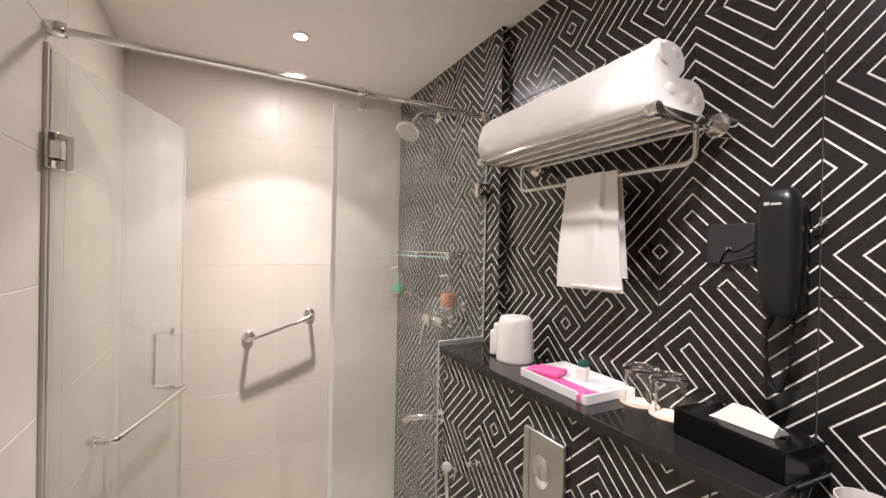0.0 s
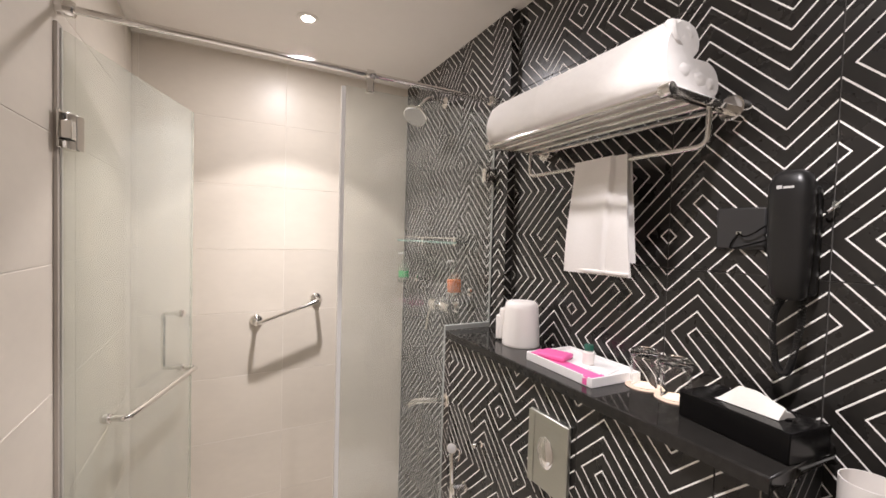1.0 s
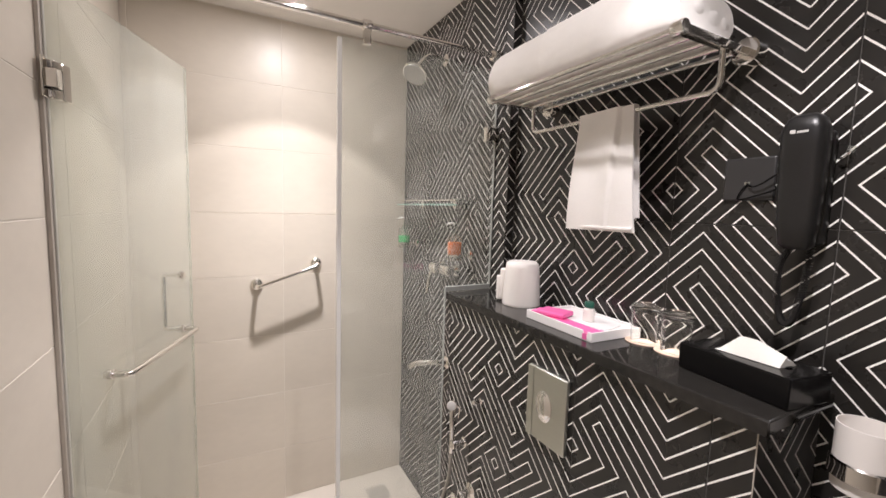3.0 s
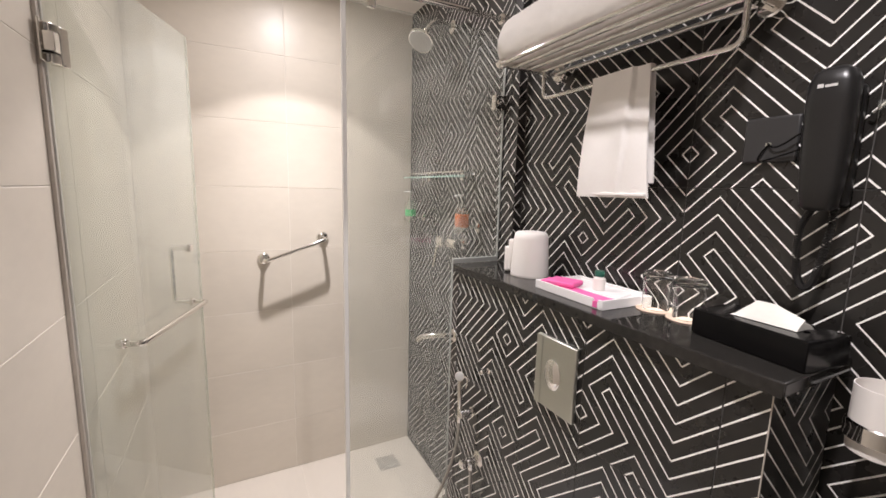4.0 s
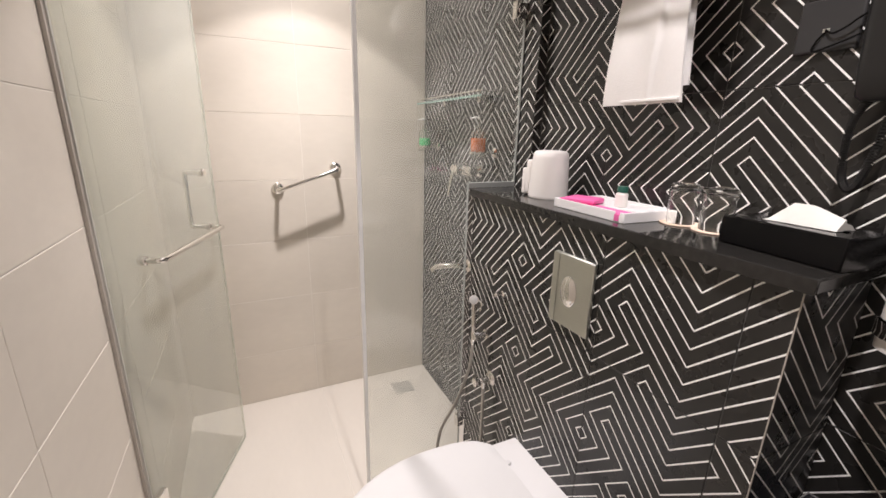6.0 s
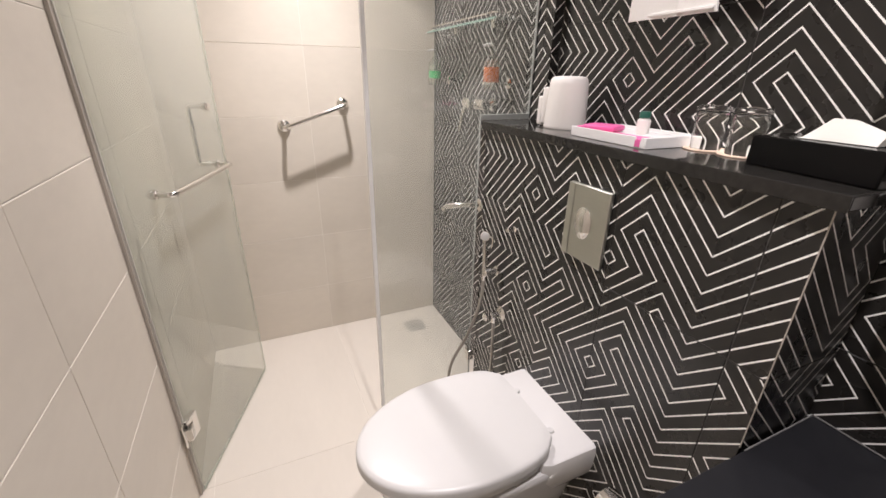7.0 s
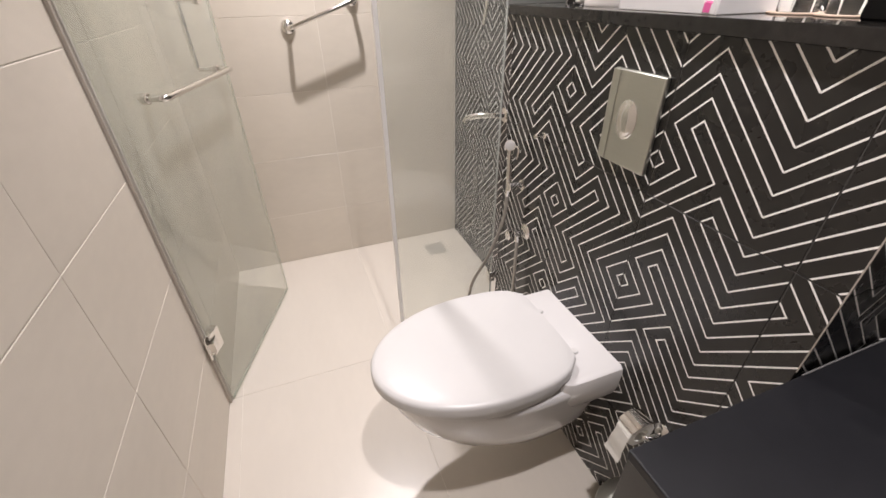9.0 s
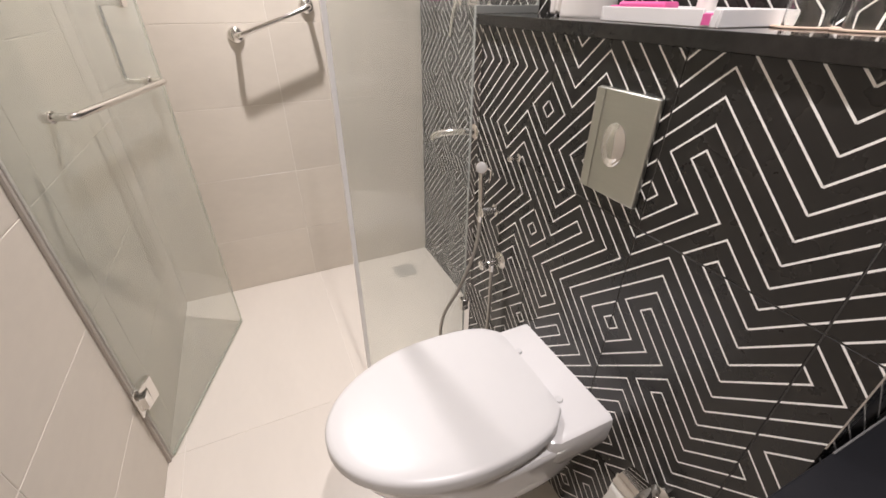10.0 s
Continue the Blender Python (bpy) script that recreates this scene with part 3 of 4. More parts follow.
def bidet_spray():
    s = thing("bidet_spray", (X_FACE, 1.160, 0.757), "chrome hand spray hanging in a wall holder", "bidet spray")
    part("holder", lathe(bmesh.new(), [(0.017, -0.0005), (0.017, -0.005), (0.010, -0.008), (0.010, -0.028), (0.014, -0.030), (0.014, -0.052), (0.012, -0.054)], 20, "x"), CHROME, s)
    grip = [(-0.042, 0.022, -0.040), (-0.042, 0.018, 0.0), (-0.042, 0.021, 0.06), (-0.041, 0.025, 0.105), (-0.040, 0.027, 0.122)]
    body = part("handle", tube(bmesh.new(), spline(grip), lambda t: 0.0085 + 0.002 * t), CHROME, s)
    # the round head faces the room
    bm = lathe(bmesh.new(), [(0.009, -0.020), (0.0135, -0.014), (0.0165, -0.004), (0.017, 0.004)], 26)
    bmesh.ops.transform(bm, matrix=pose(-0.044, 0.024, 0.130, 82, 0, -38), verts=bm.verts)
    head = part("spray_head", bm, CHROME, body)
    bm = lathe(bmesh.new(), [(0.0155, 0.0042), (0.0150, 0.0065), (0.012, 0.0075)], 26)
    bmesh.ops.transform(bm, matrix=pose(-0.044, 0.024, 0.130, 82, 0, -38), verts=bm.verts)
    part("spray_face", bm, PLASTIC, body, "white spray face")
    part("thumb_lever", tube(bmesh.new(), spline([(-0.030, 0.022, 0.128), (-0.018, 0.014, 0.118), (-0.022, 0.014, 0.085)]), 0.0038, 8), CHROME, body)
    hose = [(-0.042, 0.022, -0.040), (-0.044, 0.028, -0.12), (-0.060, 0.036, -0.20), (-0.095, 0.046, -0.30), (-0.145, 0.058, -0.41), (-0.16, 0.040, -0.51), (-0.12, 0.0, -0.560), (-0.06, -0.035, -0.52), (-0.033, -0.050, -0.42), (-0.032, -0.050, -0.177)]
    part("hose", tube(bmesh.new(), spline(hose), 0.0058, 10), HOSE, s, "grey flexible steel hose")


bidet_spray()


def angle_valve():
    v = thing("angle_valve", (X_FACE, 1.110, 0.608), "chrome angle valve on the tiled half wall", "valve")
    part("rosette", lathe(bmesh.new(), [(0.027, -0.0005), (0.027, -0.004), (0.018, -0.012), (0.011, -0.014)], 26, "x"), CHROME, v)
    part("body", lathe(bmesh.new(), [(0.010, -0.013), (0.011, -0.02), (0.011, -0.045), (0.009, -0.05)], 18, "x"), CHROME, v)
    knob = part("knob", lathe(bmesh.new(), [(0.008, -0.05), (0.016, -0.053), (0.016, -0.07), (0.012, -0.074)], 8, "x"), CHROME, v)
    part("outlet", lathe(bmesh.new(), [(0.0095, -0.03), (0.0095, -0.005), (0.008, 0.0)], 14, "z", (-0.032, 0, 0)), CHROME, v)


angle_valve()


def robe_hook():
    r = thing("wall_hook", (X_FACE, 1.07, 0.945), "small chrome peg hook on the tiles", "hook")
    part("base", lathe(bmesh.new(), [(0.010, -0.0005), (0.010, -0.004), (0.006, -0.007)], 18, "x"), CHROME, r)
    part("peg", lathe(bmesh.new(), [(0.005, -0.007), (0.005, -0.026), (0.008, -0.03), (0.006, -0.034)], 14, "x"), CHROME, r)


robe_hook()


def paper_holder():
    h = thing("toilet_paper_holder", (X_FACE, 0.448, 0.430), "chrome toilet paper holder with a curved flap", "paper holder")
    part("rosette", lathe(bmesh.new(), [(0.024, -0.0005), (0.024, -0.010), (0.018, -0.016), (0.012, -0.02)], 26, "x"), CHROME, h)
    part("arm", tube(bmesh.new(), rounded([(-0.015, 0, 0), (-0.055, 0, 0), (-0.055, 0.072, 0)], 0.012), 0.006), CHROME, h)
    part("paper_roll", lathe(bmesh.new(), [(0.02, 0.016), (0.034, 0.016), (0.036, 0.018), (0.036, 0.058), (0.034, 0.060), (0.02, 0.060), (0.02, 0.016)], 36, "y", (-0.055, 0, -0.006), caps=False), PAPER, h, "white paper roll")
    bm = bmesh.new()
    rings = []
    for k in range(13):
        t = radians(35 + 95 * k / 12)
        rings.append([(-0.055 - r * math.cos(t), y, -0.004 + r * math.sin(t)) for r, y in ((0.039, 0.014), (0.039, 0.060), (0.0405, 0.060), (0.0405, 0.014))])
    part("flap", loft(bm, rings), CHROME, h, "curved chrome flap")
    sheet = [(-0.092, 0.0), (-0.094, -0.03), (-0.097, -0.055), (-0.093, -0.078), (-0.098, -0.098)]
    part("loose_sheet", loft(bmesh.new(), [[(x + o, y + (0.012 * i / 4 if y > 0.05 else 0), z) for y, o in ((0.018, 0.0), (0.057, 0.002), (0.057, 0.003), (0.018, 0.001))] for i, (x, z) in enumerate(sheet)]), PAPER, h, "torn white paper end")


paper_holder()


def pedal_bin():
    b = thing("waste_bin", (0.645, 0.395, 0), "round steel waste bin under the counter", "bin")
    part("drum", lathe(bmesh.new(), [(0.09, 0.0), (0.095, 0.004), (0.095, 0.175), (0.092, 0.18)], 40), STEEL, b)
    part("lid", lathe(bmesh.new(), [(0.097, 0.178), (0.099, 0.182), (0.097, 0.192), (0.07, 0.206), (0.03, 0.212), (0.004, 0.213)], 40), STEEL, b)
    part("base_ring", lathe(bmesh.new(), [(0.098, 0.0), (0.099, 0.006), (0.096, 0.014)], 40), RUBBER, b)


pedal_bin()

corner_trim = thing("tile_trim", (X_FACE, Y_NEAR, Z_VAN), "slim grey trim on the half wall's corner", "trim")
part("strip", boxed((-0.0008, -0.0008, 0.0), (0.0012, 0.0012, Z_SLAB - Z_VAN - 0.001), 0.0003), SHADE_AND_TRIM, corner_trim)


# ---- wash basin on the counter ----
def basin():
    b = thing("wash_basin", (0.63, -0.070, Z_VAN), "round white ceramic basin on the black counter", "basin")
    part("bowl", lathe(bmesh.new(), [(0.10, 0.0), (0.15, 0.02), (0.19, 0.07), (0.203, 0.105), (0.205, 0.112), (0.200, 0.115), (0.190, 0.110), (0.175, 0.07), (0.13, 0.03), (0.03, 0.02), (0.002, 0.019)], 48), CERAMIC, b)
    part("waste", lathe(bmesh.new(), [(0.021, 0.0195), (0.021, 0.023), (0.016, 0.025)], 20), CHROME, b)


basin()


# ---- things on the granite shelf ----
def mug():
    m = thing("bath_mug", (0.836, 1.054, Z_LEDGE), "white plastic bath mug standing upside down", "mug", turn=0)
    part("cup", lathe(bmesh.new(), [(0.0595, 0.0), (0.0605, 0.002), (0.0602, 0.008), (0.0580, 0.060), (0.0540, 0.120), (0.0515, 0.134), (0.045, 0.1405), (0.03, 0.1425), (0.003, 0.143)], 44), FROSTED, m)
    part("handle", box(bmesh.new(), (-0.040, 0.050, 0.006), (0.012, 0.068, 0.112), 0.007, 3), FROSTED, m)
    part("handle_end", box(bmesh.new(), (-0.042, 0.064, 0.004), (-0.002, 0.084, 0.086), 0.005, 3), FROSTED, m)


mug()


def tray():
    t = thing("amenity_tray", (0.735, 0.668, Z_LEDGE), "white amenity tray with a pink printed band", "tray", turn=-2)
    w, d = 0.166, 0.245
    part("base", boxed((0.004, 0.004, 0.002), (w - 0.004, d - 0.004, 0.007), 0.001), CARD, t)
    e, h = 0.0045, 0.0235
    walls = [((0, 0, 0.0), (w, e, h)), ((0, d - e, 0.0), (w, d, h)), ((w - e, e + 0.0002, 0.0), (w, d - e - 0.0002, h))]
    # the long wall facing the room is cut down beside the corner, where the pink band shows
    walls += [((0, e + 0.0002, 0.0), (e, 0.014, h)), ((0, 0.0142, 0.0), (e, 0.0298, 0.014)), ((0, 0.030, 0.0), (e, d - e - 0.0002, h))]
    for a, b in walls:
        part("rim", boxed(a, b, 0.0014), CARD, t)
    part("lining_card", boxed((e + 0.0004, e + 0.0004, 0.0125), (w - e - 0.0004, d - e - 0.0004, 0.0155), 0.0006), CARD, t, "white card insert")
    part("printed_band", boxed((0.012, 0.030, 0.0157), (0.056, 0.216, 0.0175), 0.0006), PINK, t, "pink printed band")
    part("band_tail", boxed((0.0048, 0.0145, 0.0157), (0.062, 0.0296, 0.0175), 0.0006), PINK, t, "pink band end in the notch")
    part("band_flap", boxed((-0.0009, 0.0150, 0.003), (-0.0002, 0.0290, 0.0175), 0.0002), PINK, t, "pink flap on the outer wall")


tray()


def soap_pack():
    s = thing("wrapped_soap", (0.790, 0.850, Z_LEDGE + 0.0177), "pink wrapped soap lying in the amenity tray", "soap", turn=20)
    part("pack", box(bmesh.new(), (-0.033, -0.042, 0), (0.033, 0.04, 0.014), 0.005, 3), PINK, s)
    part("fold", boxed((-0.026, 0.0405, 0.002), (0.026, 0.058, 0.008), 0.002), PINK, s)


soap_pack()


def shampoo():
    s = thing("shampoo_bottle", (0.838, 0.772, Z_LEDGE + 0.0157), "small white shampoo bottle with dark green cap", "bottle")
    part("body", lathe(bmesh.new(), [(0.013, 0.0), (0.015, 0.002), (0.015, 0.032), (0.010, 0.037)], 24), FROSTED, s)
    part("cap", lathe(bmesh.new(), [(0.0125, 0.0375), (0.0125, 0.050), (0.011, 0.052)], 24), GREEN_CAP, s, "dark green cap")


shampoo()


def sachet():
    s = thing("white_sachet", (0.842, 0.722, Z_LEDGE + 0.0157), "flat white paper sachet in the amenity tray", "sachet", turn=14)
    part("packet", box(bmesh.new(), (-0.035, -0.028, 0.0), (0.03, 0.03, 0.003), 0.0012), CARD, s)


sachet()


def tumbler(x, y):
    c = thing("paper_coaster", (x, y, Z_LEDGE), "round printed paper coaster under a tumbler", "coaster", "coasters under the tumblers")
    part("disc", lathe(bmesh.new(), [(0.040, 0.0), (0.042, 0.0008), (0.042, 0.0022), (0.040, 0.003)], 32), COASTER, c)
    g = thing("glass_tumbler", (x, y, Z_LEDGE + 0.003), "clear glass tumbler turned upside down", "tumbler", "tumblers on the shelf")
    outer = [(0.0345, 0.0), (0.0352, 0.0008), (0.0362, 0.02), (0.0372, 0.072), (0.0385, 0.079), (0.0388, 0.086), (0.0365, 0.092), (0.031, 0.0945)]
    inner = [(0.0004, 0.0935), (0.0004, 0.083), (0.028, 0.0825), (0.0335, 0.079), (0.0348, 0.070), (0.0338, 0.02), (0.0332, 0.0008), (0.0345, 0.0)]
    bm = lathe(bmesh.new(), [(0.84 * a, 0.93 * b) for a, b in outer + inner], 48, caps=False)
    bmesh.ops.remove_doubles(bm, verts=bm.verts, dist=0.0001)
    part("glass", bm, TUMBLER, g).visible_shadow = False


tumbler(0.866, 0.627)
tumbler(0.862, 0.548)


def tissue_box():
    b = thing("tissue_box", (0.760, 0.300, Z_LEDGE), "black tissue box with a folded white tissue", "tissue box", turn=-8)
    w, d, h = 0.110, 0.196, 0.052
    part("case", boxed((0, 0, 0), (w, d, h), 0.003), BLACK_PLASTIC, b)
    part("slot_rim", lathe(bmesh.new(), [(0.030, h + 0.0002), (0.032, h + 0.002), (0.028, h + 0.0025)], 30, "z", (0.058, 0.09, 0), 0.6, 1.9), BLACK_PLASTIC, b)
    # a folded sheet standing out of the slot
    rings = []
    for k in range(17):
        s = k / 16
        y = 0.036 + 0.105 * s
        top = 0.034 * min(1.0, (1.02 - s) * 3.0) * min(1.0, 0.55 + s * 1.1)
        lean = -0.010 * s
        rings.append([(0.034 + lean, y, h + 0.001), (0.038 + lean, y, h + 0.35 * top), (0.050 + lean, y, h + top), (0.0515 + lean, y, h + top), (0.0525 + lean, y, h + 0.72 * top), (0.066 + lean, y, h + 0.55 * top), (0.078 + lean, y, h + 0.001)])
    part("tissue", loft(bmesh.new(), rings), PAPER, b, "folded white tissue")


tissue_box()


# ---- things on the tiled wall ----
def wall_phone():
    p = thing("wall_phone", (X_WALL, 0.361, 1.614), "black plastic wall telephone with handset in place", "telephone")
    part("base", box(bmesh.new(), (-0.024, -0.03, -0.1), (-0.0005, 0.032, 0.1), 0.008, 3), PHONE_PLASTIC, p)
    rings = []
    for z, w, x0, x1 in ((-0.108, 0.018, -0.030, -0.052), (-0.10, 0.025, -0.026, -0.058), (-0.06, 0.029, -0.025, -0.062), (0.0, 0.032, -0.025, -0.066), (0.07, 0.033, -0.025, -0.070), (0.10, 0.032, -0.025, -0.071), (0.118, 0.026, -0.027, -0.066), (0.126, 0.015, -0.032, -0.056)):
        ring = []
        for i in range(20):
            t = 2 * math.pi * i / 20
            c, s = math.cos(t), math.sin(t)
            ring.append(((x0 + x1) / 2 + (x0 - x1) / 2 * math.copysign(abs(c) ** 0.55, c), w * math.copysign(abs(s) ** 0.55, s), z))
        rings.append(ring)
    hs = part("handset", loft(bmesh.new(), rings), PHONE_PLASTIC, p)
    for y0, y1 in ((0.006, 0.014), (-0.012, 0.004)):
        part("logo_bar", boxed((-0.0712, y0, 0.092), (-0.0700, y1, 0.096 if y0 < 0 else 0.098)), PLASTIC, hs, "small pale maker's bar")
    # coiled cord in a hanging loop
    path = spline([(-0.040, 0.008, -0.105), (-0.039, 0.021, -0.138), (-0.038, 0.022, -0.18), (-0.036, 0.018, -0.222), (-0.035, 0.008, -0.244), (-0.033, -0.002, -0.240), (-0.031, -0.009, -0.21), (-0.028, -0.015, -0.16), (-0.022, -0.016, -0.098)], 70)
    n = len(path)
    coil = []
    for i, q in enumerate(path):
        d = (path[min(i + 1, n - 1)] - path[max(i - 1, 0)]).normalized()
        side = d.cross(Vector((1, 0, 0))).normalized()
        a = i * 1.05
        coil.append(q + 0.0052 * (side * math.cos(a) + d.cross(side) * math.sin(a)))
    part("coiled_cord", tube(bmesh.new(), coil, 0.0014, 5), PHONE_PLASTIC, p, "black coiled cord")


wall_phone()


def phone_socket():
    s = thing("wall_socket", (X_WALL, 0.4625, 1.637), "dark grey blank socket plate with a thin cable", "socket")
    grey = material("grey_plastic", (0.035, 0.034, 0.034), 0.38, vary=0.06, scale=20)
    part("plate", box(bmesh.new(), (-0.008, -0.046, -0.043), (-0.0005, 0.046, 0.043), 0.004, 3), grey, s)
    part("jack", boxed((-0.0095, -0.004, -0.012), (-0.0078, 0.006, -0.006), 0.0006), STEEL, s)
    part("cable", tube(bmesh.new(), spline([(-0.009, 0.002, -0.008), (-0.015, -0.012, -0.016), (-0.018, -0.030, -0.010), (-0.018, -0.050, 0.004), (-0.012, -0.075, 0.014)]), 0.0016, 6), BLACK_PLASTIC, s, "thin black cable")
    part("cable", tube(bmesh.new(), spline([(-0.009, 0.0, -0.010), (-0.013, 0.010, -0.026), (-0.011, 0.012, -0.041), (-0.013, -0.030, -0.030), (-0.016, -0.052, -0.022), (-0.014, -0.07, -0.008)]), 0.0016, 6), BLACK_PLASTIC, s)


phone_socket()


def tumbler_holder():
    h = thing("cup_holder", (X_WALL, 0.229, 1.180), "frosted white cup in a chrome wall holder", "cup holder")
    part("rosette", lathe(bmesh.new(), [(0.022, -0.0005), (0.022, -0.006), (0.012, -0.01)], 24, "x"), CHROME, h)
    part("arm", tube(bmesh.new(), [(-0.008, 0, 0), (-0.04, 0, 0)], 0.007), CHROME, h)
    part("ring", lathe(bmesh.new(), [(0.039, -0.014), (0.0425, -0.013), (0.0425, 0.012), (0.039, 0.014)], 36, "z", (-0.08, 0, 0), caps=False), CHROME, h)
    part("cup", lathe(bmesh.new(), [(0.034, -0.035), (0.037, -0.033), (0.038, -0.012), (0.038, 0.07), (0.0365, 0.07), (0.0355, 0.0), (0.034, -0.028), (0.003, -0.03)], 36, "z", (-0.08, 0, 0)), FROSTED, h, "frosted white cup")


tumbler_holder()


def towel_rack():
    r = thing("towel_rack", (X_WALL, 0.48, 1.885), "chrome hotel towel rack with a lower rail", "towel rack")
    L, D = 0.56, 0.24
    for y in (0.0, L):
        part("wall_mount", lathe(bmesh.new(), [(0.026, -0.0005), (0.026, -0.03), (0.023, -0.033)], 28, "x", (0, y, 0)), CHROME, r)
        arm = part("side_arm", box(bmesh.new(), (-D, y - 0.008, -0.012), (-0.03, y + 0.008, 0.006), 0.003), CHROME, r)
        part("end_cap", lathe(bmesh.new(), [(0.012, -0.012), (0.0135, -0.010), (0.0135, 0.010), (0.012, 0.012)], 22, "y", (-D, y, -0.003)), CHROME, arm)
    for k in range(5):
        x = -D + (D - 0.045) * k / 4
        part("rod", tube(bmesh.new(), [(x, 0.0, -0.003), (x, L, -0.003)], 0.0058, 12), CHROME, r)
    part("lower_rail", tube(bmesh.new(), rounded([(-0.09, 0.008, -0.008), (-0.09, 0.008, -0.083), (-0.09, L - 0.006, -0.083), (-0.09, L - 0.006, -0.008)], 0.025), 0.006, 12), CHROME, r)


towel_rack()


def bath_towel():
    """A thick towel folded double: a smooth front fold and two soft lobes towards the wall, with a woven border band at the far end."""
    t = thing("bath_towel", (0.685, 0.488, 1.8887), "thick white bath towel folded double on the rack", "towel")
    outline = [(0.022, 0.0), (0.004, 0.012), (-0.004, 0.042), (-0.003, 0.080), (0.010, 0.115), (0.034, 0.138), (0.064, 0.146), (0.092, 0.139), (0.108, 0.119), (0.106, 0.094), (0.090, 0.076), (0.112, 0.076), (0.150, 0.077), (0.178, 0.064), (0.190, 0.040), (0.184, 0.014), (0.160, 0.0)]
    prof = spline([(x, 0, z) for x, z in outline], 5) + [Vector((0.091, 0, 0.0))]
    mid = Vector((0.078, 0, 0.064))

    def ring(y, k, swell, near):
        out = []
        for q in prof:
            d = (q - mid) * (k * swell)
            lump = 1 + 0.035 * noise.noise((q.x * 16, y * 5, q.z * 16)) + 0.014 * noise.noise((q.x * 60, y * 34, q.z * 60))
            p = mid + d * lump
            out.append((p.x, y, max(0.0, p.z * (1.0 - 0.07 * near))))
        return out

    def swept(y0, y1, n, swell, round_near, round_far):
        rings = []
        for i in range(n + 1):
            y = y0 + (y1 - y0) * i / n
            a = min(1.0, (y - y0) / 0.022) if round_near else 1.0
            b = min(1.0, (y1 - y) / 0.045) if round_far else 1.0
            k = (0.88 + 0.12 * math.sqrt(1 - (1 - a) ** 2)) * (0.70 + 0.30 * math.sqrt(1 - (1 - b) ** 2))
            rings.append(ring(y, k, swell, (y / 0.6)))
        return loft(bmesh.new(), rings)

    part("terry_body", swept(0.0, 0.352, 30, 1.0, True, False), TOWEL, t)
    part("border_band", swept(0.353, 0.597, 22, 0.972, False, True), LINEN, t, "flat woven border")
    # the rolled edge and the loose folds that show at the near end
    curl = [(0.062 + 0.040 * (1 - 0.012 * i) * math.cos(0.17 * i + 2.5) * (1 - i / 62), 0.010 - 0.003 * math.sin(i * 0.3), 0.112 + 0.026 * math.sin(0.17 * i + 2.5) * (1 - i / 62)) for i in range(48)]
    part("rolled_edge", tube(bmesh.new(), curl, lambda q: 0.0115 - 0.003 * q, 10), TOWEL, t, "rolled terry edge")
    for x, z, w, h in ((0.062, 0.046, 0.036, 0.022), (0.112, 0.038, 0.040, 0.027), (0.150, 0.036, 0.026, 0.024)):
        bm = bmesh.new()
        bmesh.ops.create_uvsphere(bm, u_segments=16, v_segments=10, radius=1.0)
        for v in bm.verts:
            f = 1 + 0.35 * noise.noise((v.co.x * 2.4 + x * 90, v.co.y * 2.4, v.co.z * 2.4 + z * 70))
            v.co = Vector((x + v.co.x * w * f, 0.011 + v.co.y * 0.013, z + v.co.z * h * f))
        part("fold", bm, TOWEL, t)
    return t


bath_towel()


def hand_towel():
    t = thing("hand_towel", (X_WALL - 0.09, 0.75, 1.802), "white hand towel folded over the lower rail", "towel")
    rings = []
    n = 64
    prof = [(-0.010, -0.285)] + [(-0.011 - 0.004 * math.sin(k * 0.5), -0.285 + 0.285 * k / 9) for k in range(1, 10)]
    prof += [(0.012 * math.sin(a) * 1.0 - 0.0, 0.010 + 0.004 * math.cos(a)) for a in (-0.9, -0.3, 0.3, 0.9)]
    prof += [(0.012, -0.25 * k / 6) for k in range(7)]
    outer, inner = [], []
    for i in range(n):
        s = i / (n - 1)
        ring = []
        for side in (0, 1):
            for x, z in prof if side == 0 else prof[::-1]:
                drop = max(0.0, -z) / 0.285
                half = 0.080 + 0.024 * drop
                y = (s * 2 - 1) * half
                over = min(1.0, max(0.0, (s - 0.20 - 0.17 * drop) / 0.035))
                fold = 0.004 * drop * math.sin(s * 9.0) + 0.009 * over * over * (3 - 2 * over) * (1 - 0.45 * min(1.0, max(0.0, s - 0.25) * 2))
                thick = 0.0045 if side else 0.0
                ring.append((x * (1 - 0.0) - fold * (1 if x < 0 else 0.3) + (thick if x < 0 else -thick), y, z - (thick if z > 0 else 0)))
        rings.append(ring)
    part("cloth", loft(bmesh.new(), rings), LINEN, t)
    part("hem", boxed((-0.0175, -0.101, -0.280), (-0.012, 0.101, -0.274), 0.001), LINEN, t)


hand_towel()


# ---- fittings in the shower ----
def grab_bar():
    g = thing("grab_bar", (0.115, Y_BACK, 1.165), "slanted chrome grab bar on the beige tiles", "grab bar")
    ends = ((0, 0, 0), (0.283, 0, 0.097))
    part("bar", tube(bmesh.new(), rounded([(0, -0.012, 0), (0, -0.094, 0), (0.283, -0.094, 0.097), (0.283, -0.012, 0.097)], 0.022), 0.0095, 14), CHROME, g)
    for e in ends:
        part("flange", lathe(bmesh.new(), [(0.03, -0.0005), (0.03, -0.006), (0.026, -0.012), (0.014, -0.02)], 28, "y", e), CHROME, g)


grab_bar()


